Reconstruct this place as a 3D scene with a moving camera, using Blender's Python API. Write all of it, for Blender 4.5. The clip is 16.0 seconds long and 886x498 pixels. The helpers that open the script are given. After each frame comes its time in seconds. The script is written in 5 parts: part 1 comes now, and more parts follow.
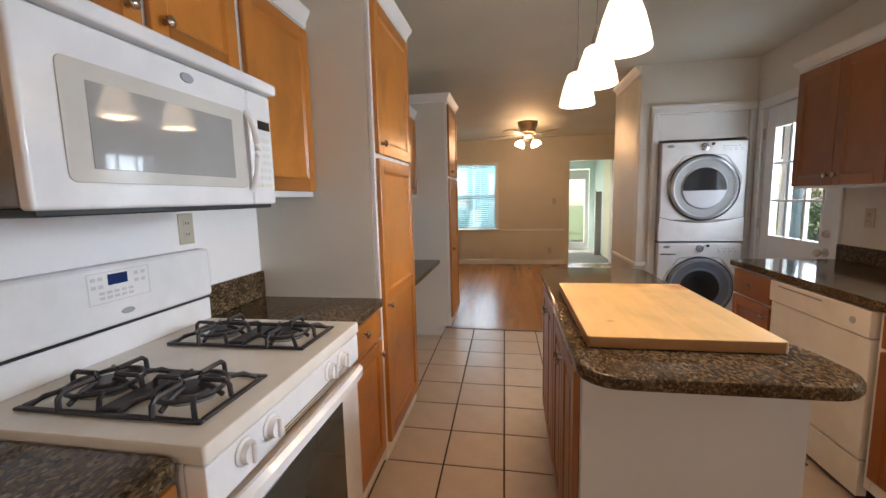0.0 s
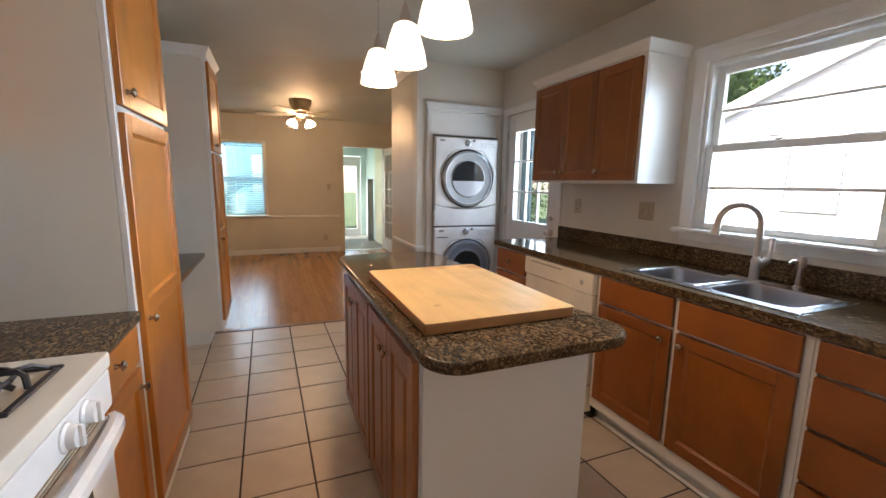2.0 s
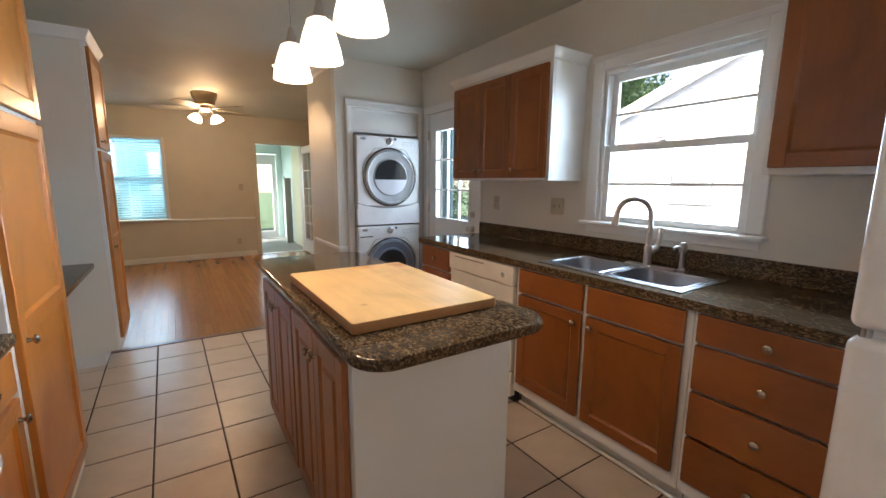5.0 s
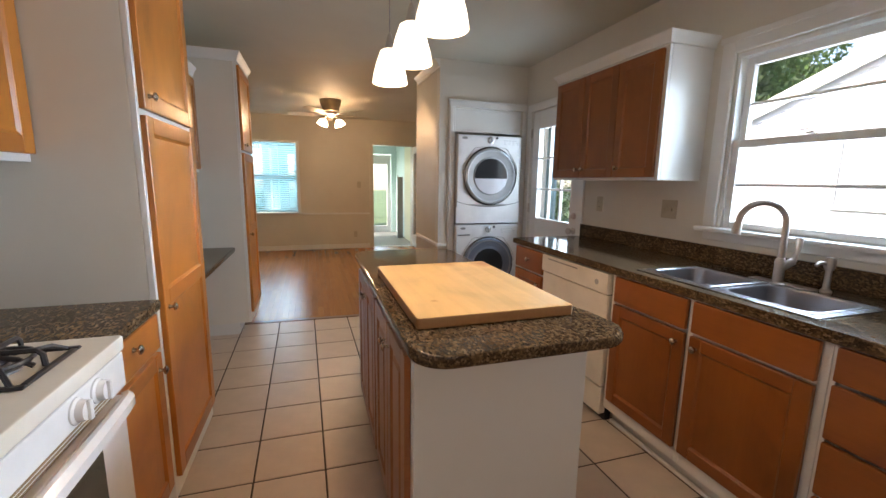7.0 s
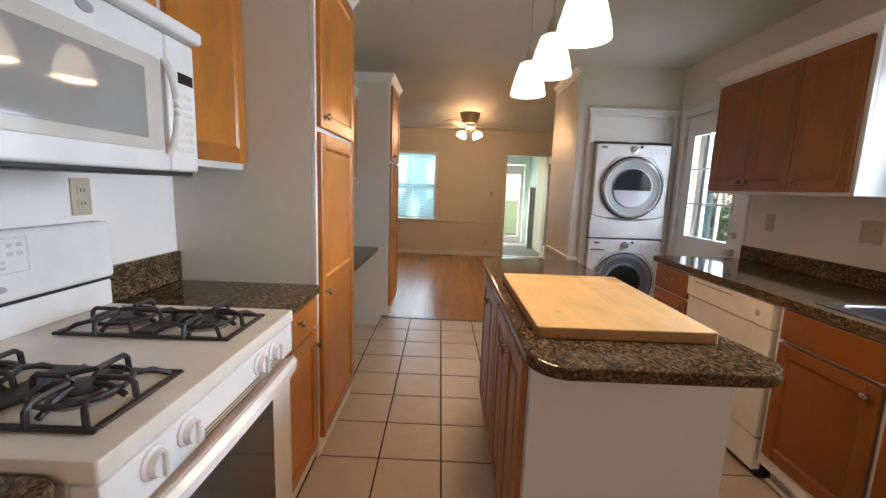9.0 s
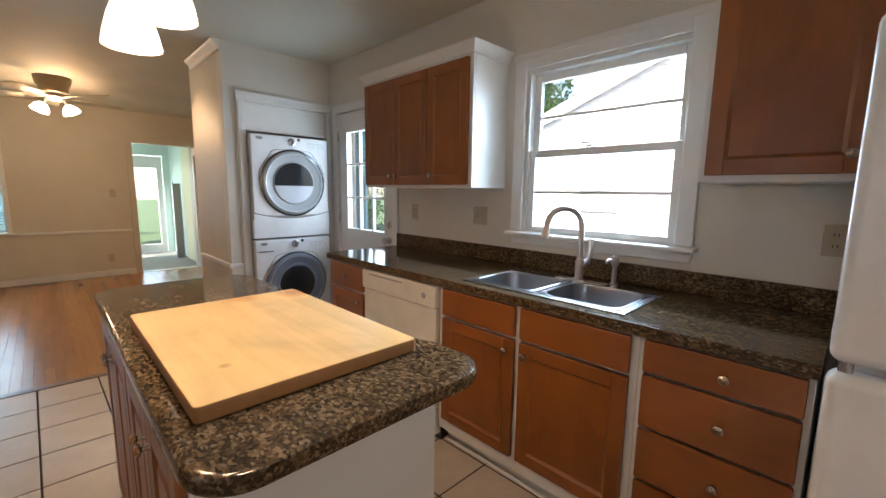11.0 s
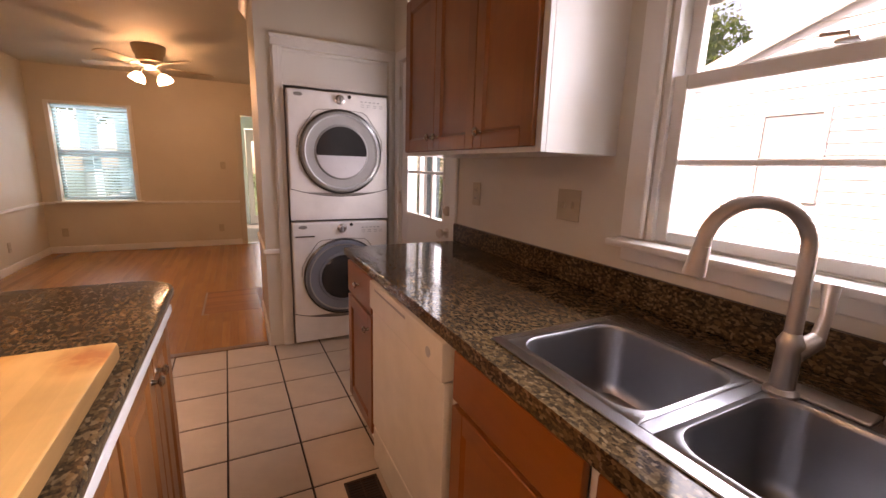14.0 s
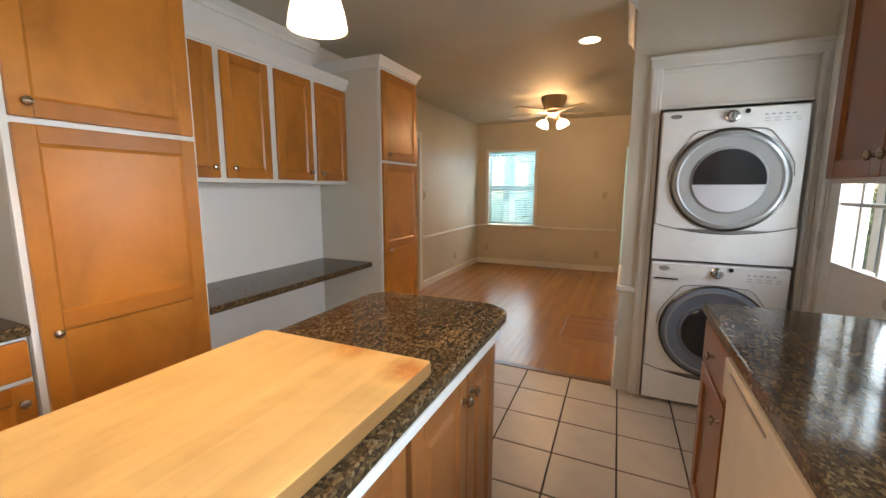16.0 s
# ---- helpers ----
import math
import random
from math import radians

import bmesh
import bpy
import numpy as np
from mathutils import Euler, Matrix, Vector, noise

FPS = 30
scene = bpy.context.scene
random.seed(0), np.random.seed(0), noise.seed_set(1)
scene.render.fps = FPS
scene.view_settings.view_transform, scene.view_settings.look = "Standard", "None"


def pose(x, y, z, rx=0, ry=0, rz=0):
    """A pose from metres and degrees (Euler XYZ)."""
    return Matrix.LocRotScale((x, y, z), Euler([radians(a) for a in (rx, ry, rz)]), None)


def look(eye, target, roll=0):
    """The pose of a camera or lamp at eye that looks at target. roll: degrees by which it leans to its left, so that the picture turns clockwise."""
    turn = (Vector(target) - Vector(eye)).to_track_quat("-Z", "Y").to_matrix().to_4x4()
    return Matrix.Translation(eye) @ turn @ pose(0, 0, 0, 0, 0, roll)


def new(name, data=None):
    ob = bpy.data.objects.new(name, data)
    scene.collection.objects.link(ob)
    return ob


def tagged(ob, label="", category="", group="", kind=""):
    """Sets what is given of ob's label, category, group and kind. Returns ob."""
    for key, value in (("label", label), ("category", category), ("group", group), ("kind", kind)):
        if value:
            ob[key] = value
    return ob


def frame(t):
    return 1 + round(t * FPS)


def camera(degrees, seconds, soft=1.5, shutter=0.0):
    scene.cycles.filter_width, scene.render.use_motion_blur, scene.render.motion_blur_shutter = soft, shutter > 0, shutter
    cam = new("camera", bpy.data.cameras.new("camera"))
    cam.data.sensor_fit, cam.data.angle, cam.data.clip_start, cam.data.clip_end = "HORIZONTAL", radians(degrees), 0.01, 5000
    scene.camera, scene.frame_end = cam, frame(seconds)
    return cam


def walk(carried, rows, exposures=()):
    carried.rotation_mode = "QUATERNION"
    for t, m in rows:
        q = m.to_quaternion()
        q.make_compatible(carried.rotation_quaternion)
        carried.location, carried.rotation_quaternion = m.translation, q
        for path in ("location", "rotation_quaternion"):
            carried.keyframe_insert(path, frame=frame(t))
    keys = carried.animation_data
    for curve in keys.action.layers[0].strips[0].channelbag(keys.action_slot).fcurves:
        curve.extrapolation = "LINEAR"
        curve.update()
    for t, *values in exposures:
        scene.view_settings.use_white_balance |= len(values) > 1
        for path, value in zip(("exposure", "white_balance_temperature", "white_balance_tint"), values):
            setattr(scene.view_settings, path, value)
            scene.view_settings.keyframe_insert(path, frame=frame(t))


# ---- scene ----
cam = camera(94.9, 16.0)
PATH = [
    (0, (1.202, 1.34, 1.365), (0.866, 3.296, 1.117), -1.4),
    (0.5, (1.172, 1.376, 1.363), (1.111, 3.358, 1.096), -0.1),
    (1, (1.1, 1.464, 1.367), (1.437, 3.415, 1.086), -0.8),
    (1.5, (1.045, 1.506, 1.349), (1.678, 3.382, 1.065), -0.1),
    (2, (1.041, 1.515, 1.345), (1.797, 3.34, 1.029), 1.0),
    (2.5, (1.041, 1.51, 1.34), (1.875, 3.299, 1.017), 0.8),
    (3, (1.04, 1.505, 1.344), (1.961, 3.249, 1.014), 0.3),
    (3.5, (1.035, 1.499, 1.351), (2.046, 3.194, 1.027), 0.4),
    (3.7, (1.031, 1.498, 1.345), (2.072, 3.175, 1.027), 0.2),
    (5.8, (1.041, 1.488, 1.349), (2.122, 3.14, 1.027), 0.5),
    (6, (1.051, 1.486, 1.35), (2.093, 3.161, 1.022), 0.5),
    (6.5, (1.094, 1.477, 1.349), (1.988, 3.235, 1.017), 0.7),
    (7, (1.145, 1.456, 1.345), (1.747, 3.335, 1.016), 0.9),
    (7.5, (1.157, 1.43, 1.344), (1.443, 3.386, 1.038), 1.5),
    (8, (1.149, 1.413, 1.343), (1.185, 3.39, 1.044), 2.1),
    (8.5, (1.146, 1.411, 1.338), (1.048, 3.385, 1.034), 2.4),
    (9, (1.146, 1.41, 1.34), (1.131, 3.388, 1.044), 2.0),
    (9.5, (1.156, 1.451, 1.338), (1.471, 3.406, 1.062), 1.4),
    (10, (1.14, 1.558, 1.345), (1.931, 3.375, 1.078), 0.8),
    (10.2, (1.129, 1.59, 1.355), (2.092, 3.322, 1.088), 0.9),
    (12.3, (1.697, 2.053, 1.325), (3.251, 3.269, 1.0), 0.2),
    (12.5, (1.754, 2.09, 1.329), (3.283, 3.331, 0.982), 0.1),
    (13, (1.943, 2.143, 1.325), (3.283, 3.58, 0.952), 2.0),
    (13.5, (2.083, 2.207, 1.31), (3.183, 3.828, 0.905), 2.9),
    (14, (2.186, 2.331, 1.315), (3.074, 4.08, 0.924), 1.7),
    (14.5, (2.28, 2.443, 1.32), (2.836, 4.33, 0.959), 0.6),
    (15, (2.364, 2.517, 1.339), (2.376, 4.492, 1.02), 1.1),
    (15.5, (2.373, 2.528, 1.343), (1.894, 4.445, 1.038), 0.6),
    (16, (2.347, 2.496, 1.349), (1.537, 4.302, 1.058), 0.1),
]
EXPOSE = [(0, 1.80, 7400, 23), (3.5, 1.9, 6600, 17), (6, 1.9, 6600, 16), (8.5, 1.84, 7400, 24), (10.2, 1.9, 6700, 12), (12.5, 1.99, 6600, 25), (13.0, 1.86, 6600, 27), (13.5, 1.62, 7900, 38), (14.0, 1.6, 9600, 48), (14.5, 1.70, 10200, 54), (15.0, 1.86, 10800, 50), (15.5, 1.92, 9500, 27), (16, 1.80, 8100, 20)]
walk(cam, [(t, look(eye, target, roll)) for t, eye, target, roll in PATH], EXPOSE)


# ---- world and lights ----
world = bpy.data.worlds.new("world")
scene.world = world
world.use_nodes = True
wn = world.node_tree.nodes
sky = wn.new("ShaderNodeTexSky")
sky.sky_type = "NISHITA"
sky.sun_disc = False
sky.sun_elevation = radians(44)
sky.sun_rotation = radians(292)
world.node_tree.links.new(sky.outputs[0], wn["Background"].inputs[0])
wn["Background"].inputs[1].default_value = 0.15

sun_data = bpy.data.lights.new("sun", "SUN")
sun_data.energy, sun_data.angle, sun_data.color = 5.0, radians(0.5), (1.0, 0.95, 0.88)
sun = new("sun", sun_data)
sun.matrix_world = look((-8, 3.2, 8), (0, 0.6, 0))


def area(name, eye, target, w, h, energy, color):
    d = bpy.data.lights.new(name, "AREA")
    d.shape, d.size, d.size_y, d.energy, d.color = "RECTANGLE", w, h, energy, color
    ob = new(name, d)
    ob.matrix_world = look(eye, target)
    return ob


def bulb(name, at, energy, color, r=0.03):
    d = bpy.data.lights.new(name, "POINT")
    d.energy, d.color, d.shadow_soft_size = energy, color, r
    ob = new(name, d)
    ob.location = at
    return ob


DAY = (0.56, 0.80, 1.0)
WARM = (1.0, 0.66, 0.36)
area("window_light_kitchen", (3.46, 2.70, 1.56), (2.0, 2.70, 1.2), 0.72, 0.80, 9.5, DAY).data.spread = radians(115)
area("window_light_door", (3.46, 4.80, 1.43), (2.0, 4.80, 1.2), 0.56, 0.86, 4.6, DAY)
area("window_light_dining", (0.47, 9.80, 1.38), (0.47, 8.0, 1.0), 0.8, 1.2, 8, DAY)
area("sunroom_light", (2.2, 12.3, 1.5), (2.4, 9.9, 1.0), 1.6, 1.4, 9, (0.68, 0.95, 1.0))
# Fill lamp added at the near end; no real source is known there
area("south_fill_light", (1.7, -0.66, 1.5), (1.7, 3.0, 0.7), 1.5, 1.2, 6, (1.0, 0.84, 0.70))

# ---- materials ----


def material(name, rough=0.5, metal=0.0):
    m = bpy.data.materials.new(name)
    m.use_nodes = True
    nt = m.node_tree
    b = nt.nodes["Principled BSDF"]
    b.inputs["Roughness"].default_value = rough
    b.inputs["Metallic"].default_value = metal
    return m, nt, b


def coords(nt, scale=(1, 1, 1), rot=(0, 0, 0)):
    tc = nt.nodes.new("ShaderNodeTexCoord")
    mp = nt.nodes.new("ShaderNodeMapping")
    mp.inputs["Scale"].default_value = scale
    mp.inputs["Rotation"].default_value = rot
    nt.links.new(tc.outputs["Object"], mp.inputs["Vector"])
    return mp.outputs["Vector"]


def noise_tex(nt, vec, scale, detail=4, rough=0.55, dist=0.0):
    n = nt.nodes.new("ShaderNodeTexNoise")
    n.inputs["Scale"].default_value = scale
    n.inputs["Detail"].default_value = detail
    n.inputs["Roughness"].default_value = rough
    n.inputs["Distortion"].default_value = dist
    nt.links.new(vec, n.inputs["Vector"])
    return n.outputs["Fac"]


def ramp(nt, fac, stops):
    r = nt.nodes.new("ShaderNodeValToRGB")
    e = r.color_ramp.elements
    while len(e) < len(stops):
        e.new(0.5)
    for s, (p, c) in zip(e, stops):
        s.position, s.color = p, (*c, 1)
    nt.links.new(fac, r.inputs["Fac"])
    return r.outputs["Color"]


def mix(nt, a, b, fac, mode="MIX"):
    n = nt.nodes.new("ShaderNodeMix")
    n.data_type, n.blend_type = "RGBA", mode
    for s, v in ((n.inputs[0], fac), (n.inputs[6], a), (n.inputs[7], b)):
        if isinstance(v, (int, float)):
            s.default_value = v
        elif isinstance(v, tuple):
            s.default_value = (*v, 1)
        else:
            nt.links.new(v, s)
    return n.outputs[2]


def maths(nt, op, a, b=0.0):
    n = nt.nodes.new("ShaderNodeMath")
    n.operation = op
    for s, v in zip(n.inputs, (a, b)):
        if isinstance(v, (int, float)):
            s.default_value = v
        else:
            nt.links.new(v, s)
    return n.outputs[0]


def bump(nt, b, height, strength, distance=0.002):
    n = nt.nodes.new("ShaderNodeBump")
    n.inputs["Strength"].default_value = strength
    n.inputs["Distance"].default_value = distance
    nt.links.new(height, n.inputs["Height"])
    nt.links.new(n.outputs[0], b.inputs["Normal"])


def vary(nt, col, amount):
    """Object by object, a little lighter or darker."""
    oi = nt.nodes.new("ShaderNodeObjectInfo")
    v = maths(nt, "ADD", maths(nt, "MULTIPLY", oi.outputs["Random"], 2 * amount), 1 - amount)
    h = nt.nodes.new("ShaderNodeHueSaturation")
    nt.links.new(col, h.inputs["Color"])
    nt.links.new(v, h.inputs["Value"])
    return h.outputs[0]


def paint(name, col, rough=0.5, var=0.06, relief=0.12, scale=60):
    m, nt, b = material(name, rough)
    v = coords(nt)
    a = noise_tex(nt, v, 1.3, 5)
    c2 = tuple(x * (1 - var * 2) for x in col)
    col1 = ramp(nt, a, [(0.3, c2), (0.7, col)])
    nt.links.new(col1, b.inputs["Base Color"])
    bump(nt, b, noise_tex(nt, v, scale, 3), relief, 0.001)
    r = maths(nt, "ADD", maths(nt, "MULTIPLY", noise_tex(nt, v, 6, 3), 0.15), rough - 0.07)
    nt.links.new(r, b.inputs["Roughness"])
    return m


def wood(name, base, dark, rough=0.32, grain=(1, 1, 0.09), var=0.08, scale=22, blotch=0.5):
    m, nt, b = material(name, rough)
    oi = nt.nodes.new("ShaderNodeObjectInfo")
    tc = nt.nodes.new("ShaderNodeTexCoord")
    add = nt.nodes.new("ShaderNodeVectorMath")
    add.operation = "MULTIPLY_ADD"
    nt.links.new(oi.outputs["Random"], add.inputs[0])
    add.inputs[1].default_value = (7, 5, 9)
    nt.links.new(tc.outputs["Object"], add.inputs[2])
    mp = nt.nodes.new("ShaderNodeMapping")
    mp.inputs["Scale"].default_value = grain
    nt.links.new(add.outputs[0], mp.inputs["Vector"])
    fine = noise_tex(nt, mp.outputs[0], scale * 3, 6, 0.6, 0.4)
    wide = noise_tex(nt, mp.outputs[0], scale * 0.35, 4, 0.5, 1.2)
    blot = noise_tex(nt, add.outputs[0], 2.6, 4, 0.6, 0.6)
    c = ramp(nt, fine, [(0.3, dark), (0.62, base)])
    c = mix(nt, c, ramp(nt, wide, [(0.35, dark), (0.6, base)]), 0.45)
    light = tuple(min(1, x * 1.18) for x in base)
    c = mix(nt, c, ramp(nt, blot, [(0.35, tuple(x * 0.72 for x in base)), (0.5, base), (0.68, light)]), blotch)
    nt.links.new(vary(nt, c, var), b.inputs["Base Color"])
    bump(nt, b, fine, 0.08, 0.001)
    b.inputs["Coat Weight"].default_value = 0.1
    b.inputs["Coat Roughness"].default_value = 0.2
    return m


def granite(name, tone=1.0):
    m, nt, b = material(name, 0.10)
    v = coords(nt, (1, 1, 1))
    vo = nt.nodes.new("ShaderNodeTexVoronoi")
    vo.inputs["Scale"].default_value = 170
    mp = nt.nodes.new("ShaderNodeMapping")
    mp.inputs["Scale"].default_value = (1.0, 0.6, 1.0)
    mp.inputs["Rotation"].default_value = (0, 0, 0.6)
    wob = nt.nodes.new("ShaderNodeTexNoise")
    wob.inputs["Scale"].default_value = 18
    nt.links.new(v, wob.inputs["Vector"])
    ad = nt.nodes.new("ShaderNodeVectorMath")
    ad.operation = "MULTIPLY_ADD"
    nt.links.new(wob.outputs["Color"], ad.inputs[0])
    ad.inputs[1].default_value = (0.02, 0.02, 0.02)
    nt.links.new(v, ad.inputs[2])
    nt.links.new(ad.outputs[0], mp.inputs["Vector"])
    nt.links.new(mp.outputs[0], vo.inputs["Vector"])
    sep = nt.nodes.new("ShaderNodeSeparateColor")
    nt.links.new(vo.outputs["Color"], sep.inputs[0])
    k = tone
    c = ramp(nt, sep.outputs[0], [(0.0, (0.012 * k, 0.010 * k, 0.009 * k)), (0.32, (0.045 * k, 0.032 * k, 0.022 * k)),
                                  (0.55, (0.105 * k, 0.064 * k, 0.032 * k)), (0.8, (0.19 * k, 0.124 * k, 0.062 * k)),
                                  (0.97, (0.29 * k, 0.21 * k, 0.13 * k))])
    c = mix(nt, c, ramp(nt, noise_tex(nt, v, 240, 4, 0.7), [(0.35, (0.02, 0.014, 0.010)), (0.7, (0.22, 0.14, 0.07))]), 0.35)
    c = mix(nt, c, ramp(nt, noise_tex(nt, v, 7, 4), [(0.3, (0.45, 0.42, 0.4)), (0.7, (1, 1, 1))]), 0.8, "MULTIPLY")
    nt.links.new(c, b.inputs["Base Color"])
    b.inputs["Specular IOR Level"].default_value = 0.18
    return m


def plain(name, col, rough=0.5, metal=0.0, var=0.05):
    m, nt, b = material(name, rough, metal)
    v = coords(nt)
    a = noise_tex(nt, v, 9, 5)
    nt.links.new(ramp(nt, a, [(0.3, tuple(x * (1 - 2 * var) for x in col)), (0.7, col)]), b.inputs["Base Color"])
    r = maths(nt, "ADD", maths(nt, "MULTIPLY", noise_tex(nt, v, 30, 3), 0.12), max(0.02, rough - 0.06))
    nt.links.new(r, b.inputs["Roughness"])
    return m


def glass(name, tint=(1, 1, 1), rough=0.0):
    m = bpy.data.materials.new(name)
    m.use_nodes = True
    nt = m.node_tree
    nt.nodes.clear()
    out = nt.nodes.new("ShaderNodeOutputMaterial")
    tr = nt.nodes.new("ShaderNodeBsdfTransparent")
    tr.inputs[0].default_value = (*tint, 1)
    gl = nt.nodes.new("ShaderNodeBsdfGlossy")
    gl.inputs["Roughness"].default_value = 0.02
    lw = nt.nodes.new("ShaderNodeLayerWeight")
    gloss = maths(nt, "ADD", maths(nt, "MULTIPLY", maths(nt, "POWER", lw.outputs["Facing"], 5.0), 0.6), 0.035)
    mx = nt.nodes.new("ShaderNodeMixShader")
    nt.links.new(gloss, mx.inputs[0])
    nt.links.new(tr.outputs[0], mx.inputs[1])
    nt.links.new(gl.outputs[0], mx.inputs[2])
    nt.links.new(mx.outputs[0], out.inputs[0])
    return m


def glow(name, col, strength, base=0.8):
    m, nt, b = material(name, 0.4)
    b.inputs["Base Color"].default_value = (base, base, base, 1)
    b.inputs["Emission Color"].default_value = (*col, 1)
    b.inputs["Emission Strength"].default_value = strength
    return m


WALL = paint("wall_paint", (0.73, 0.69, 0.61), 0.55)
WALL_W = paint("white_wall_paint", (0.86, 0.83, 0.81), 0.5, 0.03)
# Beiger than the kitchen walls: the dining room's warm lamplight is in this colour
WALL_D = paint("lamplit_wall_paint", (0.65, 0.60, 0.50), 0.42)
# Off-white ceiling toned down: the weaker light up there is in its colour
CEIL = paint("dimmed_ceiling_paint", (0.60, 0.57, 0.475), 0.7, 0.05, 0.3, 90)
TRIM = paint("trim_paint", (0.80, 0.79, 0.76), 0.35, 0.04, 0.05)
CARCASS = paint("cabinet_white_paint", (0.76, 0.75, 0.72), 0.38, 0.05, 0.05)
SIDE = paint("cream_side_panel", (0.69, 0.655, 0.58), 0.5, 0.04, 0.05)
PANELGREY = paint("side_panel_paint", (0.67, 0.66, 0.63), 0.5, 0.04, 0.05)
ORANGE = wood("honey_maple", (0.50, 0.175, 0.026), (0.36, 0.105, 0.013), blotch=0.8)
ORANGE_H = wood("honey_maple_cross", (0.41, 0.135, 0.020), (0.29, 0.08, 0.011), grain=(1, 0.09, 1), blotch=0.65)
CHERRY = wood("cherry_stain", (0.31, 0.110, 0.032), (0.18, 0.058, 0.018))
BOARD = wood("maple_board", (0.72, 0.48, 0.20), (0.48, 0.27, 0.09), 0.4, (1, 0.06, 1), 0.04, 18, 0.6)
OAK = wood("oak_floor", (0.42, 0.19, 0.058), (0.31, 0.125, 0.035), 0.25, (1, 0.06, 1), 0.13, 26, 0.3)
OAK_BED = plain("oak_bed", (0.20, 0.085, 0.03), 0.4)
GRANITE = granite("brown_granite")
STEEL = plain("brushed_steel", (0.50, 0.52, 0.56), 0.24, 1.0)
BOWL = plain("satin_steel", (0.33, 0.33, 0.345), 0.34, 1.0)
NICKEL = plain("brushed_nickel", (0.57, 0.50, 0.45), 0.35, 1.0)
KNOB = plain("warm_nickel", (0.42, 0.34, 0.27), 0.25, 1.0)
ENAMEL = plain("white_enamel", (0.80, 0.80, 0.80), 0.16)
CREAM = plain("cream_enamel", (0.77, 0.73, 0.65), 0.2)
ALMOND = plain("almond_plastic", (0.50, 0.44, 0.33), 0.4)
IRON = plain("cast_iron", (0.025, 0.025, 0.03), 0.45)
BLACK = plain("black_plastic", (0.012, 0.012, 0.014), 0.3)
DARKGLASS = plain("dark_glass", (0.02, 0.02, 0.022), 0.05)
GREYGLASS = plain("grey_screen_glass", (0.34, 0.33, 0.32), 0.06)
GREYGLASS.node_tree.nodes["Principled BSDF"].inputs["Coat Weight"].default_value = 1.0
GREYGLASS.node_tree.nodes["Principled BSDF"].inputs["Coat Roughness"].default_value = 0.02
LCD = plain("blue_display", (0.01, 0.03, 0.12), 0.1)
GREYMETAL = plain("grey_metal", (0.28, 0.27, 0.26), 0.4, 0.3)
SILVER = plain("silver_plastic", (0.33, 0.35, 0.37), 0.35, 0.1)
SLATE = plain("blue_grey_plastic", (0.18, 0.21, 0.27), 0.3, 0.1)
PALEKEY = plain("pale_grey_print", (0.55, 0.56, 0.56), 0.4)
RING = plain("clear_silver_plastic", (0.42, 0.43, 0.44), 0.22, 0.35)
DARKRING = plain("dark_chrome", (0.13, 0.13, 0.13), 0.25, 0.8)
CHROME = plain("chrome", (0.62, 0.62, 0.63), 0.14, 1.0)
BRASS = plain("vent_brown", (0.24, 0.16, 0.08), 0.5)
BRONZE = plain("bronze_grille", (0.06, 0.04, 0.03), 0.4, 0.6)
BLADE = plain("fan_blade_wood", (0.62, 0.54, 0.40), 0.4)
SHADE = glow("frosted_shade", (1.0, 0.87, 0.66), 0.68)
BELL = glow("fan_glass", (1.0, 0.82, 0.55), 4.0)
LENS = glow("can_lens", (1.0, 0.86, 0.62), 4.0)
GLASS = glass("window_glass")
TILE = plain("floor_tile_glaze", (0.56, 0.46, 0.37), 0.33, 0.0, 0.06)
GROUT = plain("grout", (0.045, 0.028, 0.02), 0.9)
CARPET = paint("carpet", (0.34, 0.33, 0.30), 0.95, 0.1, 0.6, 300)
SUNWALL = paint("sunroom_paint", (0.66, 0.80, 0.76), 0.6)
YELLOW = paint("sunroom_yellow_paint", (0.80, 0.78, 0.56), 0.6)
LAWN = paint("grass", (0.08, 0.14, 0.045), 0.9, 0.25, 0.8, 40)
SIDING = paint("white_siding", (0.80, 0.79, 0.82), 0.6, 0.03)
ROOF = plain("roof_shingle", (0.16, 0.15, 0.15), 0.9)
LEAF = plain("foliage", (0.11, 0.16, 0.075), 0.6, 0.0, 0.3)
nt = LEAF.node_tree
lt = nt.nodes.new("ShaderNodeBsdfTranslucent")
lt.inputs[0].default_value = (0.16, 0.26, 0.08, 1)
lm = nt.nodes.new("ShaderNodeMixShader")
lm.inputs[0].default_value = 0.5
nt.links.new(nt.nodes["Principled BSDF"].outputs[0], lm.inputs[1])
nt.links.new(lt.outputs[0], lm.inputs[2])
nt.links.new(lm.outputs[0], nt.nodes["Material Output"].inputs[0])
BARK = plain("bark", (0.10, 0.07, 0.05), 0.9)
# White slats tinted cyan: part of the outside glow is in these colours
BLIND = paint("blind_slat", (0.66, 0.80, 0.82), 0.5, 0.02, 0.02)
nt = BLIND.node_tree
tl = nt.nodes.new("ShaderNodeBsdfTranslucent")
tl.inputs[0].default_value = (0.42, 0.66, 0.70, 1)
ms = nt.nodes.new("ShaderNodeMixShader")
ms.inputs[0].default_value = 0.6
om = nt.nodes["Material Output"]
nt.links.new(nt.nodes["Principled BSDF"].outputs[0], ms.inputs[1])
nt.links.new(tl.outputs[0], ms.inputs[2])
nt.links.new(ms.outputs[0], om.inputs[0])

